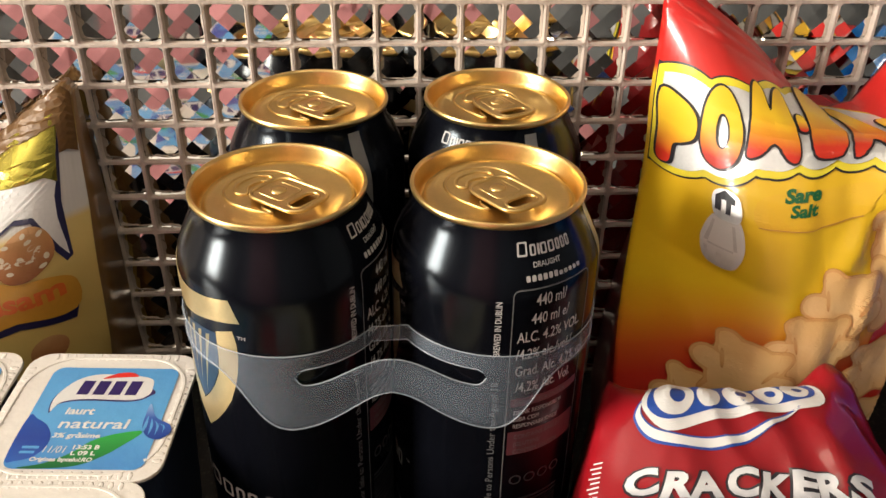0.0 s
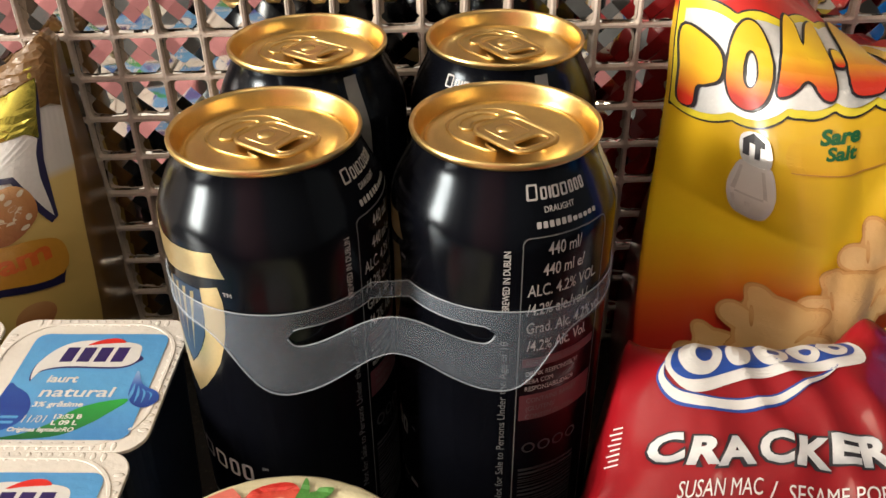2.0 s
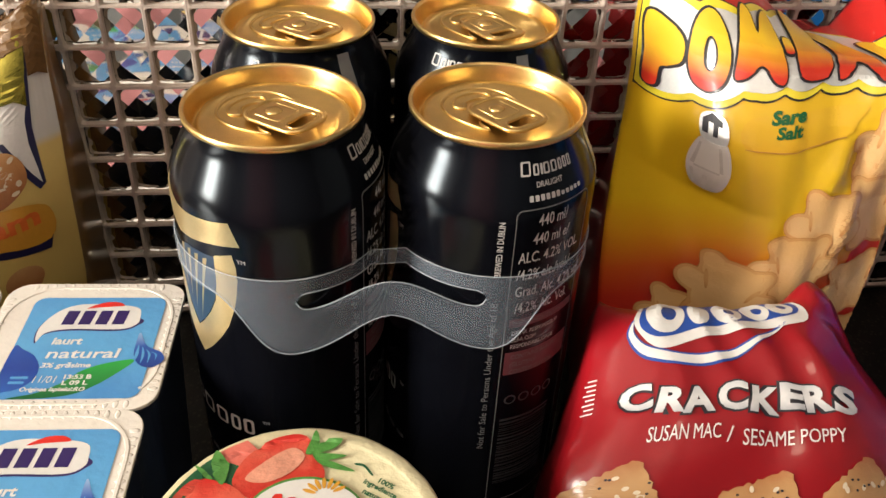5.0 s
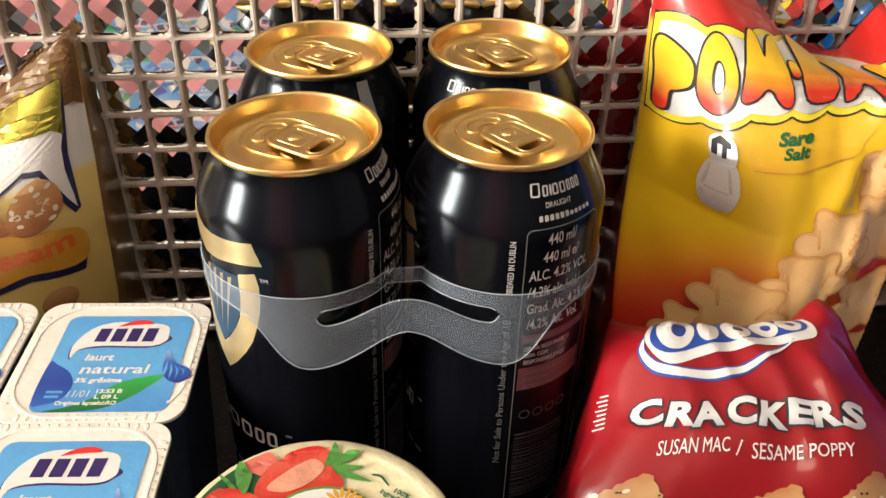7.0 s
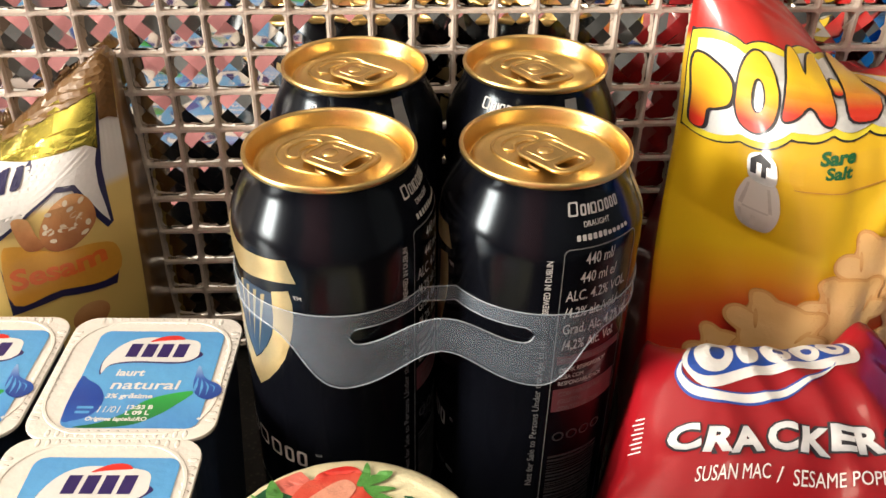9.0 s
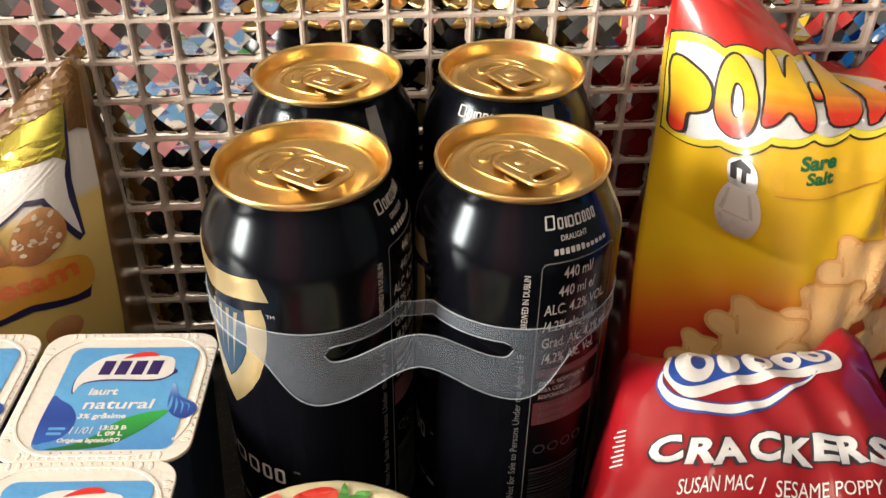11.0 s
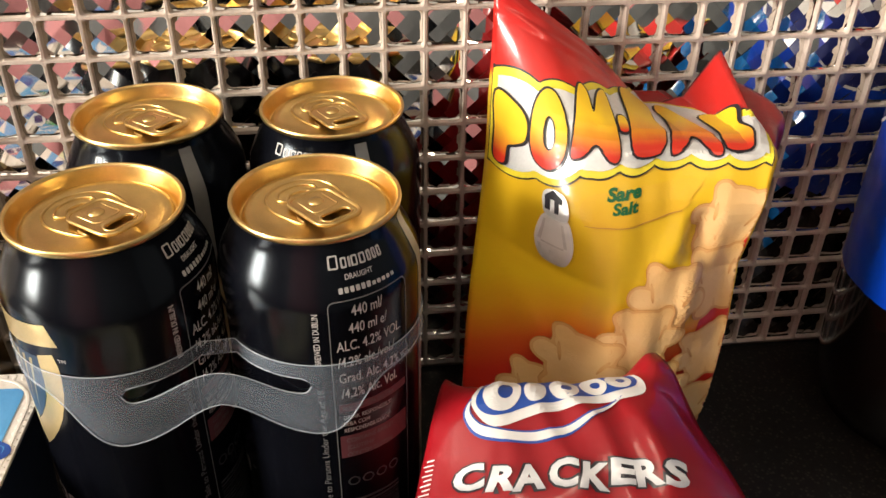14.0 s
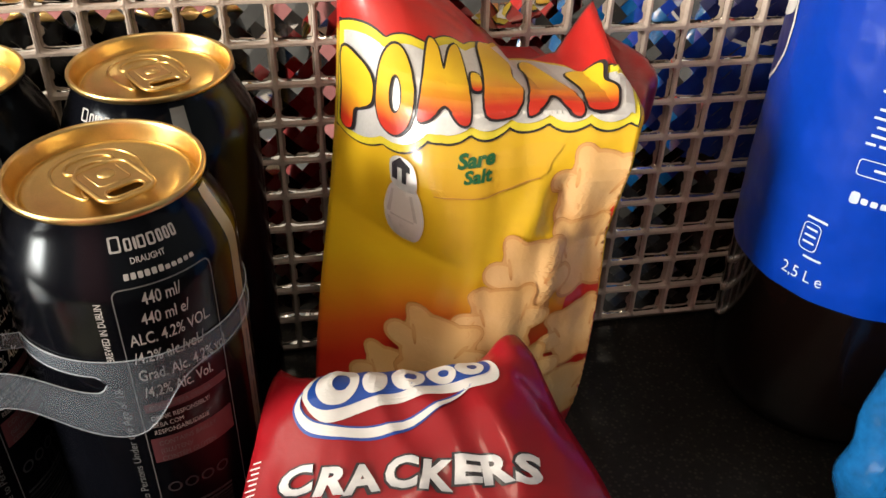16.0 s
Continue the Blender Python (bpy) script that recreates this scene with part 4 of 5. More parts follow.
for u, v, s, turn in ((-0.74, 0.375, 0.0108, 24), (0.06, 0.335, 0.0112, 14), (0.66, 0.345, 0.0108, 38), (-0.34, 0.225, 0.0112, 42), (0.38, 0.195, 0.0110, 20)):
    loop = []
    for e in range(4):
        for k in range(14):
            a = -1 + 2 * k / 14
            b = 1 + 0.11 * abs(math.sin(k * math.pi / 2.33))
            x, y = ((a, -b), (b, a), (-a, b), (-b, -a))[e]
            c, n = math.cos(radians(turn)), math.sin(radians(turn))
            loop.append((u * CU + s * (x * c - y * n), v * CV + s * (x * n + y * c)))
    on_crk("cracker_picture", outline([loop]), M_BISCUIT, 0.0005, "golden square cracker picture")
    seeds_w, seeds_b = [], []
    for _ in range(44):
        x, y = u * CU + s * rnd.uniform(-0.85, 0.85), v * CV + s * rnd.uniform(-0.85, 0.85)
        if rnd.random() < 0.5:
            seeds_w.append(oval(x, y, 0.0011, 0.0007, 10, rnd.uniform(0, 180)))
        else:
            seeds_b.append(oval(x, y, 0.0005, 0.0004, 8))
    for nm, sd, mat in (("sesame_seeds", seeds_w, M_SEEDW), ("poppy_seeds", seeds_b, M_DARK)):
        on_crk(nm, outline(sd), mat, 0.0008)["kind"] = "stuff"
on_crk("small_print", [rounded(-0.985 + 0.012 * (k % 2), -0.93, 0.60 + 0.013 * k, 0.604 + 0.013 * k, 0.0018, 2) for k in range(8)], M_WHITE, 0.0005)["kind"] = "stuff"

# ---- prints on the biscuit bag ----
SU, SV = 0.0615, 0.17
M_NAVY = material("navy_print", (0.02, 0.018, 0.07), 0.35, coat=0.3, vary=0.08)
M_NUT = printed("baked_biscuit_print", ((0.0, (0.30, 0.10, 0.03)), (0.5, (0.50, 0.22, 0.08)), (1.0, (0.62, 0.34, 0.14))), 0.35, 0.3, 0.4, 200, swirl=0.2)
M_AMBER = material("amber_ribbon_print", (0.66, 0.33, 0.04), 0.34, coat=0.3, vary=0.06)
M_CORAL = material("coral_letter_print", (0.75, 0.16, 0.03), 0.35, coat=0.3)
# Brown film whose colour also carries the shade of the turned-away edge.
M_CRIMP = material("shaded_brown_crimped_film", (0.13, 0.060, 0.010), 0.45, 0.1, coat=0.1, vary=0.3, scale=60, bump=0.15, bump_scale=60)
M_GOLDFILM = material("gold_film", (0.44, 0.37, 0.06), 0.22, 0.85, coat=0.3, vary=0.3, scale=30, bump=1.0, bump_scale=26)


def on_ses(name, loops, mat, lift, label=""):
    bm = loops if isinstance(loops, bmesh.types.BMesh) else outline([[(u * SU, v * SV) for u, v in lp] for lp in loops])
    return part(name, laid(bm, lambda x, y: ses(x / SU, y / SV), lift, 0.003), mat, biscuit_bag, label)


wave = [(0.10, 0.63), (0.367, 0.668), (0.483, 0.695), (0.655, 0.750), (0.75, 0.742), (0.82, 0.69), (0.86, 0.655), (0.895, 0.628)]
right = [(0.885, 0.66), (0.86, 0.72), (0.855, 0.77), (0.865, 0.82)]
on_ses("white_field_edge", [[(u - 0.012, v - 0.012) for u, v in wave] + [(0.91, 0.624), (0.885, 0.75), (0.895, 0.83), (0.92, 0.95), (0.905, 0.95), (0.88, 0.83), (0.10, 0.875)]], M_NAVY, 0.0004)
on_ses("white_field", [wave + right[:3] + [(0.87, 0.80), (0.817, 0.825), (0.45, 0.85), (0.27, 0.888), (0.10, 0.90)]], M_WHITE, 0.0006, "white printed field")
on_ses("gold_film_band", [[(0.10, 0.897), (0.27, 0.885), (0.45, 0.847), (0.817, 0.822), (0.875, 0.80), (0.89, 0.88), (0.892, 0.95), (0.10, 0.985)]], M_GOLDFILM, 0.0009, "shiny gold folded film")
for u0, u1, v1 in ((0.30, 0.365, 0.850), (0.395, 0.445, 0.838)):
    on_ses("brand_bar", [rounded(u0, u1, 0.770, v1, 0.01, 4, 0.15)], M_NAVY, 0.0009)
on_ses("biscuit_picture", [smooth_loop([(0.56, 0.655), (0.62, 0.70), (0.72, 0.725), (0.81, 0.70), (0.83, 0.645), (0.72, 0.61), (0.60, 0.615)], 5)], M_NUT, 0.0008, "brown sesame biscuit picture")
on_ses("biscuit_picture", [smooth_loop([(0.42, 0.69), (0.50, 0.69), (0.54, 0.655), (0.58, 0.625), (0.48, 0.625)], 5)], M_NUT, 0.0007)
on_ses("biscuit_picture", [oval(0.74, 0.415, 0.09, 0.035)], M_NUT, 0.0006)
seeds = [oval(SU * rnd.uniform(0.58, 0.80), SV * rnd.uniform(0.63, 0.71), 0.0012, 0.0008, 9, rnd.uniform(0, 180)) for _ in range(22)]
on_ses("sesame_seeds", outline(seeds), M_SEEDW, 0.0010)["kind"] = "stuff"
on_ses("ribbon_edge", [[(0.345, 0.60), (0.36, 0.475), (0.62, 0.49), (0.88, 0.465), (0.90, 0.50), (0.62, 0.52), (0.38, 0.505)]], M_NAVY, 0.0004)
on_ses("ribbon", [smooth_loop([(0.36, 0.625), (0.42, 0.64), (0.62, 0.61), (0.80, 0.60), (0.905, 0.565), (0.885, 0.49), (0.62, 0.508), (0.38, 0.50)], 4)], M_AMBER, 0.0006, "amber printed ribbon")
on_ses("flavour_word", words("Sesam", 0.0082, 0.385 * SU, 0.538 * SV, bold=0.0004, turn=2, fit=0.0290), M_CORAL, 0.0009)

on_ses("crimp_strip", [[(0.10, 0.955), (0.60, 0.935), (0.893, 0.925), (0.90, 0.86), (0.99, 0.855), (0.995, 0.998), (0.10, 0.998)]], M_CRIMP, 0.0012, "brown crimped bag edge, darkened as if shaded")


# ---- yoghurt pots ----
M_FOIL = material("white_foil_lid", (0.76, 0.71, 0.64), 0.34, vary=0.05, scale=60, bump=0.3, bump_scale=260)
M_POT = material("dark_blue_pot", (0.02, 0.03, 0.06), 0.35, vary=0.2, scale=40)
M_LBLUE = printed("light_blue_print", ((0.0, (0.07, 0.26, 0.58)), (0.5, (0.11, 0.37, 0.68)), (1.0, (0.09, 0.32, 0.64))), 0.34, 0.3, 0.3, 260, swirl=0.3)
M_ZNAVY = material("indigo_print", (0.03, 0.015, 0.11), 0.35, vary=0.08)
M_ZRED = material("tomato_red_print", (0.68, 0.03, 0.02), 0.35, vary=0.08)
M_LEAF = printed("leaf_green_print", ((0.0, (0.005, 0.11, 0.03)), (1.0, (0.03, 0.38, 0.06))), 0.35, 0.3, 0.2)
M_DEEP = printed("deep_blue_print", ((0.0, (0.01, 0.04, 0.25)), (0.6, (0.03, 0.10, 0.42)), (1.0, (0.30, 0.45, 0.70))), 0.35, 0.3, 0.2)
M_ROYAL = printed("royal_blue_print_fade", ((0.0, (0.02, 0.10, 0.42)), (0.5, (0.012, 0.05, 0.30)), (1.0, (0.02, 0.08, 0.36))), 0.35, 0.3, 0.2)
LID = 0.0613


def lid_top(x, y):
    return Vector((x, y, 0.0839 + 0.0001 * noise.noise(Vector((x * 90, y * 90, 1)))))


def make_yoghurt():
    y = thing("yoghurt_pot", "square yoghurt pot with a white foil lid and light blue label", "yoghurt pot", "yoghurt pots side by side")
    h = LID / 2
    bm = outline([rounded(-h, h, -h, h, 0.008, 6)], 0.0004, 0.0003)
    bmesh.ops.transform(bm, verts=bm.verts, matrix=Matrix.Translation((0, 0, 0.0831)))
    foil = part("foil_lid", bm, M_FOIL, y, "white foil lid")
    ring = bmesh.new()
    for a, b, z in ((0.0288, 0.0280, 0.0003),):
        ring = outline([rounded(-a, a, -a, a, 0.017, 8), rounded(-b, b, -b, b, 0.0165, 8)], 0.00005, 0.0002)
    bmesh.ops.transform(ring, verts=ring.verts, matrix=Matrix.Translation((0, 0, 0.0838)))
    part("sealing_bead", ring, M_FOIL, foil, smooth=True)
    rib = bmesh.new()
    for side in range(4):
        for k in range(15):
            m = pose(0, 0, 0.0838, 0, 0, 90 * side) @ Matrix.Translation((-0.022 + 0.00315 * k, 0.0287, 0)) @ Matrix.Diagonal((0.0009, 0.0018, 0.00007, 1))
            bmesh.ops.create_uvsphere(rib, u_segments=8, v_segments=5, radius=1, matrix=m)
    part("edge_ribs", rib, M_FOIL, foil, smooth=True)["kind"] = "stuff"
    bm = bmesh.new()
    rings = []
    for s, z in ((0.78, 0.0), (0.80, 0.002), (0.93, 0.078), (0.97, 0.0824)):
        rings.append([bm.verts.new((a * s, b * s, z)) for a, b in rounded(-h, h, -h, h, 0.010, 6)])
    for a, b in zip(rings, rings[1:]):
        for i in range(len(a)):
            bm.faces.new((a[i], a[(i + 1) % len(a)], b[(i + 1) % len(a)], b[i]))
    bm.faces.new(rings[0])
    bmesh.ops.recalc_face_normals(bm, faces=bm.faces)
    part("pot", bm, M_POT, y, "dark blue printed pot wall")

    def put(name, bm, mat, lift, label=""):
        return part(name, laid(bm if isinstance(bm, bmesh.types.BMesh) else outline([bm]), lid_top, lift * 0.3, 0.006), mat, y, label)
    put("blue_label", rounded(-0.0200, 0.0252, -0.0265, 0.0226, 0.004), M_LBLUE, 0.0005)
    put("brand_field_shade", smooth_loop([(-0.0140, -0.0012), (-0.0120, 0.0035), (-0.004, 0.0052), (0.012, 0.0050), (0.0175, 0.0075), (0.0180, 0.0115), (-0.002, 0.0188), (-0.011, 0.0140), (-0.0150, 0.0060)], 5), M_ZNAVY, 0.0006)
    put("brand_field", smooth_loop([(-0.0138, -0.0004), (-0.0118, 0.0042), (-0.004, 0.0060), (0.012, 0.0058), (0.0172, 0.0082), (0.0178, 0.0120), (0.0160, 0.0170), (0.006, 0.0188), (-0.004, 0.0188), (-0.0105, 0.0150), (-0.0146, 0.0070)], 5), M_WHITE, 0.0007, "white curved brand field")
    for k in range(4):
        x = -0.0080 + 0.0056 * k
        put("brand_bar", [(x, 0.0082), (x + 0.0041, 0.0082), (x + 0.0049, 0.0154), (x + 0.0008, 0.0154)], M_ZNAVY, 0.0009)
    put("red_accent", smooth_loop([(-0.0012, 0.0166), (0.0035, 0.0196), (0.0085, 0.0200), (0.0112, 0.0180), (0.0075, 0.0176), (0.0030, 0.0172)], 5), M_ZRED, 0.0009)
    put("kind_word", words("iaurt", 0.0034, -0.0085, -0.0016, bold=0.00015, slant=0.1, fit=0.0098), M_WHITE, 0.0008)
    put("kind_word", words("natural", 0.0044, -0.0088, -0.0082, bold=0.0001, slant=0.1, fit=0.0235), M_WHITE, 0.0008)
    put("fat_words", words("3% grăsime", 0.0021, -0.0088, -0.0126, bold=0.0001, slant=0.1, fit=0.0158), M_WHITE, 0.0008)
    put("deep_blue_drop", smooth_loop([(-0.0200, -0.0030), (-0.0165, -0.0040), (-0.0120, -0.0072), (-0.0092, -0.0120), (-0.0090, -0.0170), (-0.0115, -0.0212), (-0.0160, -0.0232), (-0.0199, -0.0222)], 5), M_ROYAL, 0.0006)
    put("green_leaf", smooth_loop([(-0.0150, -0.0262), (-0.0060, -0.0263), (0.0040, -0.0248), (0.0110, -0.0205), (0.0160, -0.0155), (0.0205, -0.0092), (0.0120, -0.0106), (0.0050, -0.0140), (0.0, -0.0195), (-0.0070, -0.0240)], 5), M_LEAF, 0.0007)
    for k in range(4):
        put("flower_petal", smooth_loop([(0.0204 + 0.0022 * k, -0.0118 + 0.0012 * abs(k - 1.5)), (0.0200 + 0.0022 * k, -0.0070), (0.0204 + 0.0014 * k, -0.0020 - 0.0012 * k), (0.0211 + 0.0020 * k, -0.0068)], 4), M_LBLUE, 0.0010)
    put("blue_flower", smooth_loop([(0.0196, 0.0040), (0.0230, -0.0025), (0.0285, -0.0060), (0.0297, -0.0100), (0.0262, -0.0130), (0.0222, -0.0115), (0.0198, -0.0075), (0.0192, -0.0020)], 5), M_DEEP, 0.0008)
    put("date_words", words("11/01", 0.0031, -0.0100, -0.0195, slant=0.15, fit=0.0072), M_WHITE, 0.0009)
    put("batch_words", words("13:53 B", 0.0018, -0.0004, -0.0178, bold=0.0001, fit=0.0086), M_WHITE, 0.0009)
    put("batch_words", words("L 09 L", 0.0018, 0.0, -0.0204, bold=0.0001, fit=0.0080), M_WHITE, 0.0009)
    put("origin_words", words("Originea laptelui:RO", 0.0017, -0.0122, -0.0232, bold=0.00008, slant=0.15, fit=0.0200), M_WHITE, 0.0009)
    for k, w in enumerate((0.0055, 0.0048)):
        put("faint_bar", rounded(-0.0165, -0.0165 + w, -0.0178 - 0.0022 * k, -0.0166 - 0.0022 * k, 0.0003), M_LBLUE, 0.0008)
    return y


pot = make_yoghurt()
for k, (x, yy) in enumerate(((-0.1027, -0.0420), (-0.1075, -0.1035), (-0.1665, -0.0385), (-0.1715, -0.1005))):
    o = pot if k == 0 else copy_thing(pot, Matrix())
    o.matrix_basis = pose(x, yy, 0, 0, 0, -3)

# ---- round cup ----
M_CREAM = material("cream_foil", (0.64, 0.57, 0.36), 0.4, vary=0.06, scale=60, bump=0.4, bump_scale=400)
M_BERRY = printed("strawberry_print", ((0.0, (0.50, 0.02, 0.015)), (0.4, (0.60, 0.05, 0.03)), (0.7, (0.66, 0.10, 0.06)), (1.0, (0.58, 0.02, 0.015))), 0.38, 0.2, 0.4, 400, swirl=0.4)
M_FLESH = material("strawberry_flesh_print", (0.68, 0.30, 0.20), 0.4, vary=0.2, scale=200, bump=0.3, bump_scale=400)
M_LEAFB = material("berry_leaf_print", (0.08, 0.26, 0.05), 0.4, vary=0.35, scale=150, bump=0.3, bump_scale=400)
M_DGREEN = material("bottle_green_print", (0.008, 0.09, 0.035), 0.4, vary=0.1, bump=0.3, bump_scale=400)
M_PINK = material("salmon_pink_print", (0.68, 0.16, 0.12), 0.4, vary=0.1, bump=0.3, bump_scale=400)
cup = thing("yoghurt_cup", "round strawberry yoghurt cup with a cream foil lid", "yoghurt cup")
part("cup_wall", revolve([(0.0, 0.0), (0.029, 0.0), (0.030, 0.002), (0.0375, 0.086), (0.0385, 0.0885)]), M_CREAM, cup, smooth=True)
lidb = revolve([(0.0385, 0.0885), (0.0402, 0.0888), (0.0405, 0.0893), (0.0398, 0.0897), (0.0368, 0.0899), (0.0362, 0.0897), (0.0355, 0.0893), (0.0, 0.0893)], 160)
for v in lidb.verts:
    if v.co.xy.length > 0.0395:
        a = math.atan2(v.co.y, v.co.x)
        v.co.xy *= 1 + 0.006 * math.sin(a * 37) * noise.noise(Vector((a * 5, 0, 2))) + 0.006 * noise.noise(Vector((a * 9, 3, 0)))
part("foil_lid", lidb, M_CREAM, cup, smooth=True)


def cup_top(x, y):
    return Vector((x, y, 0.0893 + (0.0005 if x * x + y * y > 0.0355 ** 2 else 0.0) + 0.0002 * noise.noise(Vector((x * 150, y * 150, 4)))))


def on_cup(name, loop, mat, lift, label=""):
    bm = loop if isinstance(loop, bmesh.types.BMesh) else outline([loop])
    return part(name, laid(bm, cup_top, lift, 0.003), mat, cup, label)


def arc(r, a0, a1, n=24):
    return [(r * math.cos(radians(a0 + (a1 - a0) * i / n)), r * math.sin(radians(a0 + (a1 - a0) * i / n))) for i in range(n + 1)]


on_cup("green_field", arc(0.0385, 128, 200) + [(-0.01, -0.005), (-0.0162, 0.0274)], M_DGREEN, 0.0003, "dark green printed field")
on_cup("pink_field", arc(0.0390, 112, 128, 8) + [(-0.0162, 0.0272), (-0.0120, 0.0240), (-0.0100, 0.0310)], M_PINK, 0.0004)
on_cup("strawberry_half", smooth_loop([(-0.0179, 0.0228), (-0.0145, 0.0300), (-0.0080, 0.0355), (-0.0007, 0.0374), (0.0035, 0.0350), (0.0042, 0.0290), (0.0075, 0.0240), (0.0060, 0.0185), (-0.0020, 0.0155), (-0.0119, 0.0155), (-0.0165, 0.0185)], 5), M_BERRY, 0.0006, "halved strawberry picture")
on_cup("strawberry_flesh", smooth_loop([(-0.0145, 0.0225), (-0.0080, 0.0290), (-0.0015, 0.0325), (0.0020, 0.0290), (-0.0020, 0.0235), (-0.0090, 0.0205)], 5), M_FLESH, 0.0008)
on_cup("strawberry", smooth_loop([(-0.0345, 0.0120), (-0.0318, 0.0195), (-0.0270, 0.0232), (-0.0215, 0.0220), (-0.0165, 0.0190), (-0.0120, 0.0120), (-0.0140, 0.0020), (-0.0220, -0.0040), (-0.0310, 0.0010)], 5), M_BERRY, 0.0007, "whole strawberry picture")
for lp in ([(0.0022, 0.0300), (0.0038, 0.0350), (0.0052, 0.0384), (0.0062, 0.0345), (0.0050, 0.0300)], [(0.0045, 0.0305), (0.0075, 0.0345), (0.0128, 0.0345), (0.0105, 0.0315), (0.0060, 0.0300)], [(0.0045, 0.0300), (0.0095, 0.0295), (0.0139, 0.0284), (0.0090, 0.0272), (0.0050, 0.0280)],
           [(0.0050, 0.0285), (0.0105, 0.0262), (0.0162, 0.0226), (0.0100, 0.0240), (0.0060, 0.0262)], [(-0.0240, 0.0260), (-0.0230, 0.0325), (-0.0200, 0.0290), (-0.0190, 0.0270), (-0.0205, 0.0205)], [(-0.0285, 0.0275), (-0.0262, 0.0262), (-0.0232, 0.0228), (-0.0255, 0.0235)]):
    on_cup("leaf_picture", smooth_loop(lp, 4), M_LEAFB, 0.0009)
on_cup("brand_field_edge", oval(0.0025, 0.0055, 0.0175, 0.0160, 40, -18), M_LEAFB, 0.0010)
on_cup("brand_field", oval(0.0025, 0.0050, 0.0170, 0.0155, 40, -18), M_WHITE, 0.0012, "white oval brand field")
for k in range(5):
    on_cup("brand_bar", rounded(-0.0075 + 0.0037 * k, -0.0048 + 0.0037 * k, 0.0118 - 0.0012 * k, 0.0160 - 0.0014 * k, 0.0010, 4, 0.3), M_ZRED, 0.0014)
for k in range(7):
    a = radians(25 + 22 * k)
    on_cup("wheat_ray", oval(0.0075 + 0.0045 * math.cos(a), 0.0148 + 0.0040 * math.sin(a), 0.0020, 0.0006, 12, 25 + 22 * k), M_AMBER, 0.0013)
for text, w, x, yy in (("100%", 0.0050, 0.0219, 0.0188), ("ingrediente", 0.0106, 0.0181, 0.0187), ("naturale", 0.0078, 0.0177, 0.0154)):
    on_cup("claim_line", words(text, 0.0017, x, yy, turn=-36, bold=0.00008, fit=w), M_DGREEN, 0.0006)
on_cup("claim_arrow", smooth_loop([(0.0163, 0.0258), (0.0190, 0.0250), (0.0211, 0.0213), (0.0205, 0.0212), (0.0186, 0.0243), (0.0164, 0.0251)], 4), M_DGREEN, 0.0006)
cup.matrix_basis = pose(-0.0285, -0.1310, 0)

# ---- cola bottle ----
M_COLA = material("dark_cola_in_clear_plastic", (0.004, 0.002, 0.0015), 0.1, coat=0.6, vary=0.2, scale=30)
M_PBLUE = material("blue_label_film", (0.0, 0.040, 0.40), 0.34, coat=0.25, vary=0.08, scale=30, bump=0.8, bump_scale=32)
M_SKYINK = material("pale_label_ink", (0.55, 0.65, 0.78), 0.4, vary=0.08)
M_DBLUE = material("midnight_blue_print", (0.008, 0.014, 0.10), 0.35, vary=0.1)
bottle = thing("cola_bottle", "large dark cola bottle with a bright blue wrap label", "bottle")
part("bottle_body", revolve([(0.0, 0.008), (0.02, 0.004), (0.036, 0.0), (0.045, 0.006), (0.0495, 0.02), (0.0505, 0.04), (0.051, 0.078), (0.0512, 0.2), (0.049, 0.235), (0.035, 0.285), (0.016, 0.32), (0.014, 0.335), (0.0, 0.336)]), M_COLA, bottle, "dark cola filled bottle", smooth=True)


def wrap_label(x, y):
    a = x / 0.0522
    r = 0.0522 + 0.0007 * noise.noise(Vector((math.sin(a) * 3, math.cos(a) * 3, y * 45))) + 0.0004 * noise.noise(Vector((math.sin(a) * 9, math.cos(a) * 9, y * 110 + a * 3)))
    return Vector((r * math.sin(a), -r * math.cos(a), y))


bm, _g = sheet(lambda u, v: wrap_label(u * math.pi * 0.0522, 0.0798 + 0.125 * v), 160, 60)
bmesh.ops.remove_doubles(bm, verts=bm.verts, dist=1e-5)
part("label", bm, M_PBLUE, bottle, "bright blue wrap label", smooth=True)


def bdeg(d):
    return radians(d) * 0.0522


def on_bottle(name, loops, mat, lift, label=""):
    bm = loops if isinstance(loops, bmesh.types.BMesh) else outline(loops)
    return part(name, laid(bm, wrap_label, lift, 0.003), mat, bottle, label)


ball = lambda r: oval(bdeg(-142), 0.176, r, r * 0.93, 60)
on_bottle("brand_disc_rim", [ball(0.0382), ball(0.0366)], M_WHITE, 0.0004)
on_bottle("brand_disc", [ball(0.0366)], M_DBLUE, 0.0004, "dark blue brand disc")
on_bottle("brand_wave", [smooth_loop([(bdeg(-175), 0.168), (bdeg(-150), 0.180), (bdeg(-125), 0.172), (bdeg(-105), 0.178), (bdeg(-104), 0.184), (bdeg(-125), 0.186), (bdeg(-150), 0.192), (bdeg(-175), 0.184)], 5)], M_WHITE, 0.0006)
on_bottle("brand_wave", [smooth_loop([(bdeg(-170), 0.192), (bdeg(-150), 0.196), (bdeg(-125), 0.190), (bdeg(-106), 0.189), (bdeg(-115), 0.202), (bdeg(-142), 0.204), (bdeg(-165), 0.203)], 5)], M_ZRED, 0.0006)
on_bottle("volume_words", words("2,5 L e", 0.0052, bdeg(-67.5), 0.0872, fit=0.0165), M_SKYINK, 0.0004)
f0, f1 = rounded(bdeg(-63.5), bdeg(-55.5), 0.1005, 0.1125, 0.0022), rounded(bdeg(-63.1), bdeg(-55.9), 0.1009, 0.1121, 0.0019)
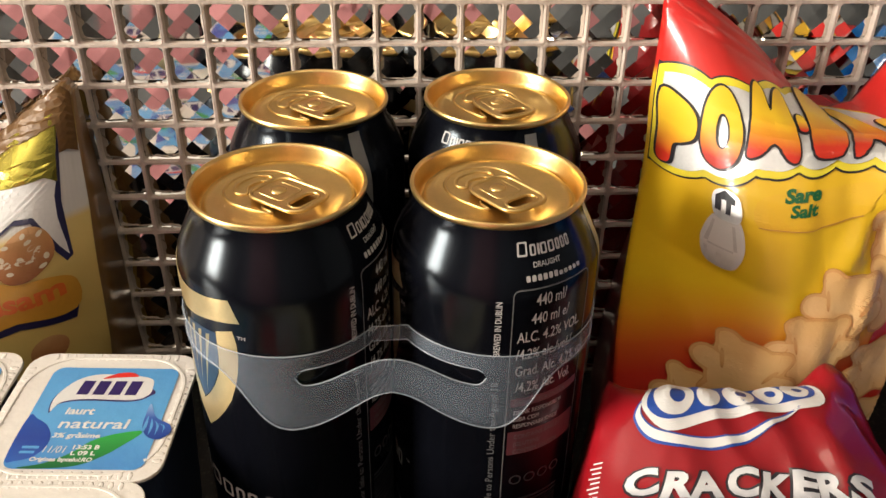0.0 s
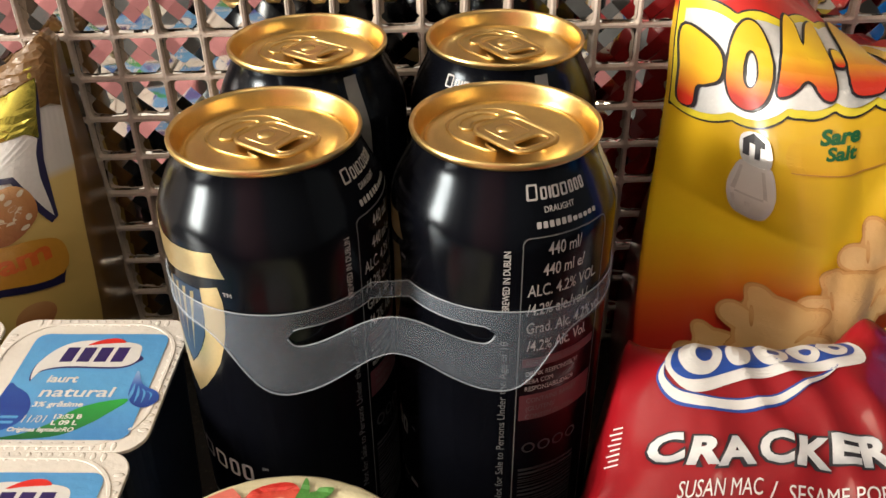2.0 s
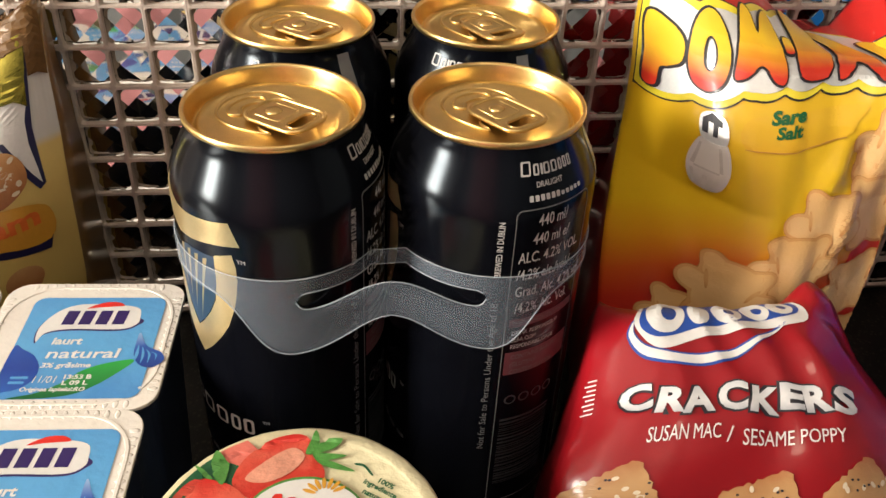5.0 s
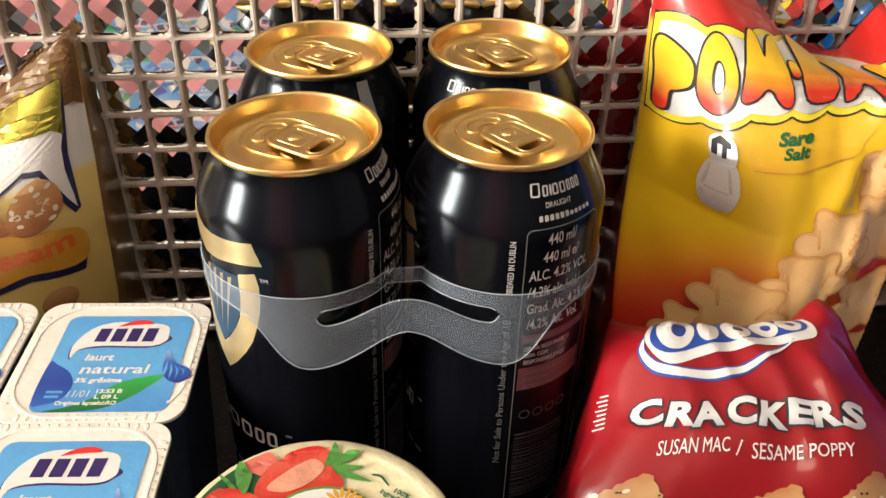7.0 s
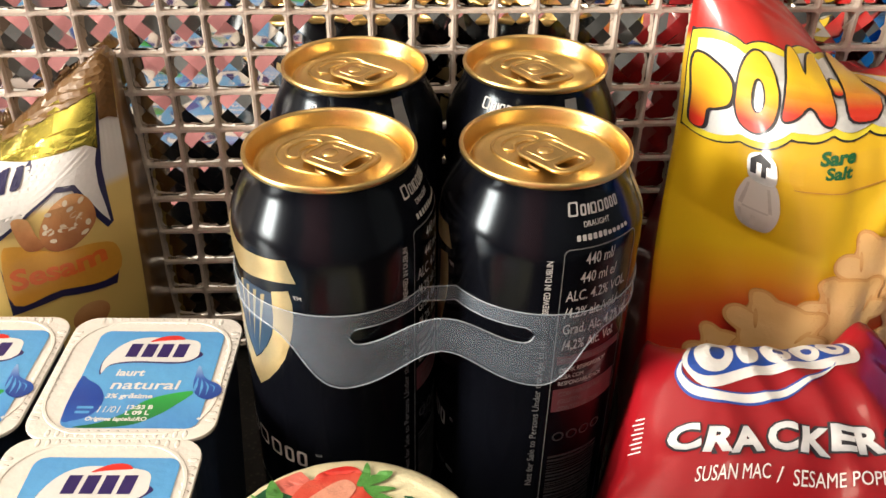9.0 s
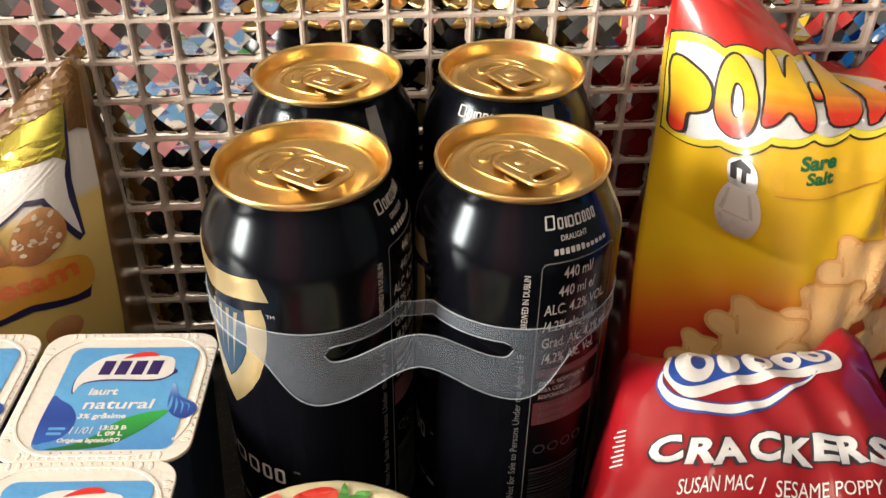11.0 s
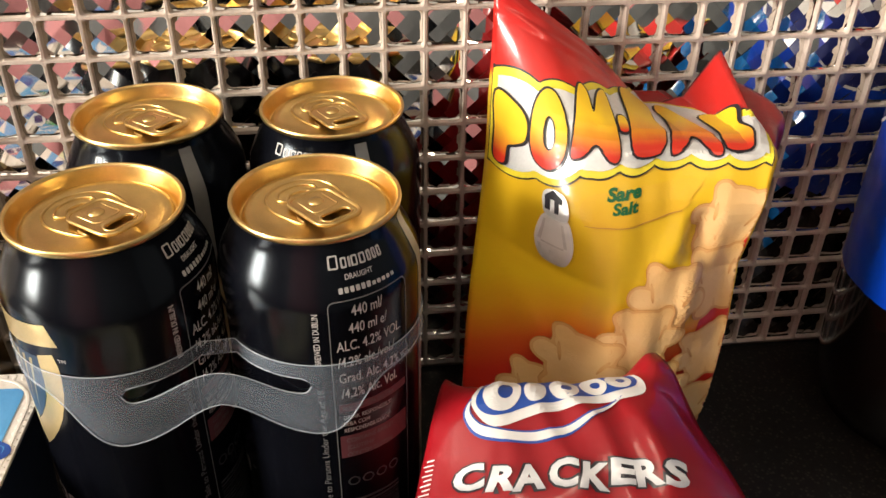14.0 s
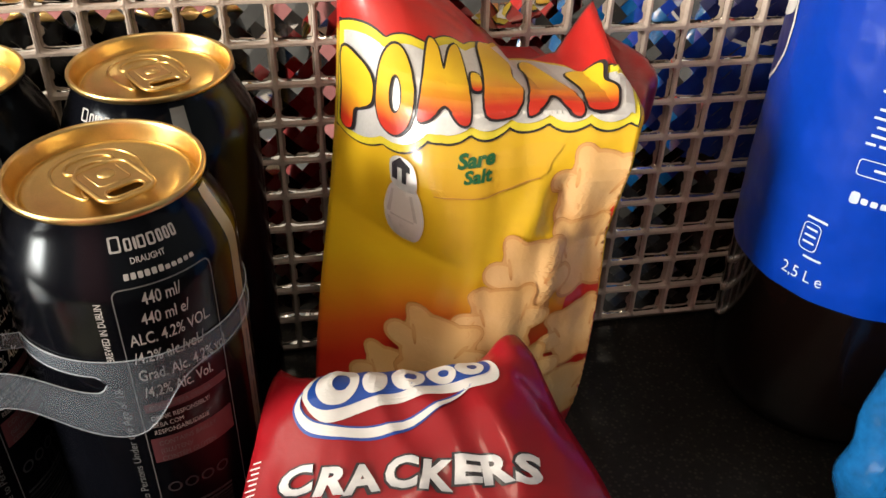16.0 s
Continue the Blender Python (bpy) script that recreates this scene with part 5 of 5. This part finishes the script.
on_bottle("energy_frame", [f0, f1], M_SKYINK, 0.0004)
for k in range(3):
    on_bottle("energy_bar", [rounded(bdeg(-62), bdeg(-57), 0.1037 + 0.0029 * k, 0.1046 + 0.0029 * k, 0.0003)], M_SKYINK, 0.0004)
on_bottle("brand_mark", [rounded(bdeg(-50), bdeg(-46.5), 0.1262, 0.1312, 0.0012)], M_SKYINK, 0.0004)
for k in range(4):
    on_bottle("brand_mark", [rounded(bdeg(-45.8 + 3.6 * k), bdeg(-43.2 + 3.6 * k), 0.1270, 0.1294, 0.0006)], M_SKYINK, 0.0004)
g0, g1 = rounded(bdeg(-51), bdeg(-28), 0.1375, 0.1440, 0.0015), rounded(bdeg(-50.6), bdeg(-28.4), 0.1379, 0.1436, 0.0012)
on_bottle("contact_frame", [g0, g1], M_SKYINK, 0.0004)
on_bottle("contact_bar", [rounded(bdeg(-45), bdeg(-30), 0.1402, 0.1412, 0.0004)], M_SKYINK, 0.0004)
text_rnd = random.Random(21)
for k in range(7):
    a = -51 + (k % 3)
    while a < -24:
        w = text_rnd.uniform(3.0, 7.0)
        on_bottle("text_bar", [rounded(bdeg(a), bdeg(a + w), 0.1492 + 0.0032 * k, 0.1502 + 0.0032 * k, 0.0003)], M_SKYINK, 0.0004)
        a += w + 1.2
on_bottle("text_bar", [rounded(bdeg(-63), bdeg(-54), 0.1140, 0.1150, 0.0003)], M_SKYINK, 0.0004)
on_bottle("text_bar", [rounded(bdeg(-60), bdeg(-52), 0.0975, 0.0985, 0.0003)], M_SKYINK, 0.0004)
bottle.matrix_basis = pose(0.317, 0.0135, 0)

# ---- blue film pack ----
M_CYAN = material("crinkled_blue_film", (0.008, 0.11, 0.32), 0.2, coat=0.6, vary=0.35, scale=40, bump=0.9, bump_scale=70)


def pack(u, v):
    a = u * math.pi
    r = (0.054 + 0.003 * math.sin(a * 9 + v * 3)) * math.sin(math.pi * min(0.97, max(0.03, 0.16 + 0.78 * v))) ** 0.3
    w = 1 + 0.08 * noise.noise(Vector((math.cos(a) * 3, math.sin(a) * 3, v * 7)))
    return Vector((0.326 + 1.15 * r * w * math.cos(a), -0.090 + 0.78 * r * w * math.sin(a), 0.001 + 0.145 * v + 0.002 * noise.noise(Vector((a * 2, v * 6, 5))) * v))


blue_pack = thing("blue_pack", "crinkled translucent blue film pack on the worktop", "packet")
bm, g = sheet(pack, 90, 40)
bmesh.ops.remove_doubles(bm, verts=bm.verts, dist=1e-5)
bm.faces.new([v for v in g[-1] if v.is_valid][:90])
part("film", bm, M_CYAN, blue_pack, smooth=True)


# ---- mosaic ----
def mosaic_cell(i, j):
    """Centre of the tile in column i, row j (rows count down)."""
    return -0.10457 + (i + 0.5) * PITCH_X, 0.17396 - (j + 0.5) * PITCH_Z


def tile_mesh(seed):
    """Faceted mirror: diamond facets that fan out, in a frame of steep edge facets."""
    rnd = random.Random(seed)
    bm = bmesh.new()
    d, h, low = 0.0054, 0.0074, 0.0066
    sx, sz = rnd.uniform(-0.0008, 0.0008), rnd.uniform(-0.0008, 0.0008)
    for a in range(-4, 4):
        for b in range(-4, 4):
            cx, cz = (a - b) * d * 0.7071 + sx, (a + b) * d * 0.7071 + sz
            gx, gz = cx * 30 + rnd.uniform(-0.07, 0.07), cz * (34 if cz > 0 else 10) + rnd.uniform(-0.06, 0.08)
            y0 = 15 * cx * cx + (17 if cz > 0 else 5) * cz * cz
            vs = []
            for p, q in ((-0.5, -0.5), (0.5, -0.5), (0.5, 0.5), (-0.5, 0.5)):
                x, z = cx + (p - q) * d * 0.7071, cz + (p + q) * d * 0.7071
                vs.append(bm.verts.new((x, y0 + gx * (x - cx) + gz * (z - cz), z)))
            bm.faces.new(vs)
    for n, far in (((1, 0, 0), h), ((-1, 0, 0), h), ((0, 0, 1), h), ((0, 0, -1), low)):
        bmesh.ops.bisect_plane(bm, geom=bm.verts[:] + bm.edges[:] + bm.faces[:], plane_co=Vector(n) * far, plane_no=n, clear_outer=True)
    k = 0.0079
    inner, outer = [(-h, -low), (h, -low), (h, h), (-h, h)], [(-k, -k), (k, -k), (k, k), (-k, k)]
    for e in range(4):
        p, q, r, t = (Vector(c[i % 4]) for c, i in ((inner, e), (inner, e + 1), (outer, e + 1), (outer, e)))
        cuts = [0.0] + sorted(rnd.uniform(0.1, 0.9) for _ in range(4 if e == 0 else 2)) + [1.0]
        for c0, c1 in zip(cuts, cuts[1:]):
            y1 = 0.0013 + rnd.uniform(-0.0003, 0.0003)
            y2, y3 = (-0.0001 + rnd.uniform(-0.0003, 0.0003) for _ in range(2))
            quad = ((p.lerp(q, c0), y1), (p.lerp(q, c1), y1), (t.lerp(r, c1), y2), (t.lerp(r, c0), y3))
            bm.faces.new([bm.verts.new((c.x, y, c.y)) for c, y in quad])
    for f in bm.faces:
        f.normal_update()
        if f.normal.y > 0:
            f.normal_flip()
    me = bpy.data.meshes.new("mosaic_tile")
    bm.to_mesh(me)
    bm.free()
    me.materials.append(M_MIRROR)
    return me


def grout_mesh(cells):
    verts, faces = [], []
    rnd = random.Random(9)
    for i, j in cells:
        cx, cz = mosaic_cell(i, j)
        ox, oz = rnd.uniform(-0.0002, 0.0002), rnd.uniform(-0.0002, 0.0002)
        hole = rounded(-0.00755, 0.00755, -0.0077, 0.0077, 0.0015, 4)
        base = len(verts)
        n = len(hole)
        rings = ((None, 0.0), (1.05, -0.0003), (1.0, 0.0004), (0.985, 0.0042))
        for s, dy in rings:
            for x, z in hole:
                if s is None:
                    m = max(abs(x) / (PITCH_X / 2), abs(z) / (PITCH_Z / 2))
                    verts.append((cx + x / m, WALL_Y, cz + z / m))
                else:
                    verts.append((cx + x * s + ox, WALL_Y + dy, cz + z * s + oz))
        for r in range(3):
            for q in range(n):
                w = (q + 1) % n
                faces.append((base + r * n + q, base + r * n + w, base + (r + 1) * n + w, base + (r + 1) * n + q))
    me = bpy.data.meshes.new("grout")
    me.from_pydata(verts, [], faces)
    me.validate()
    me.materials.append(M_GROUT)
    me.polygons.foreach_set("use_smooth", [True] * len(me.polygons))
    return me


CELLS = [(i, j) for i in range(-9, 31) for j in range(-6, 10)]
grout = new("grout", grout_mesh(CELLS))
grout.parent = wall
tile_kinds = [tile_mesh(s) for s in range(14)]
rnd = random.Random(5)
rest_v, rest_f = [], []
for i, j in CELLS:
    x, z = mosaic_cell(i, j)
    m = pose(x + rnd.uniform(-0.0001, 0.0001), WALL_Y + 0.0022, z, rnd.uniform(-1.6, 1.6), 0, rnd.uniform(-1.6, 1.6))
    me = rnd.choice(tile_kinds)
    if -4 <= i < 23 and -2 <= j < 9:
        t = new("mosaic_tile", me)
        t.matrix_basis = m
        t.parent = wall
    else:
        o = len(rest_v)
        rest_v += [tuple(m @ v.co) for v in me.vertices]
        rest_f += [tuple(o + q for q in p.vertices) for p in me.polygons]
me = bpy.data.meshes.new("outer_mosaic_tiles")
me.from_pydata(rest_v, [], rest_f)
me.materials.append(M_MIRROR)
rest = new("outer_mosaic_tiles", me)
rest.parent = wall
rest["kind"] = "stuff"
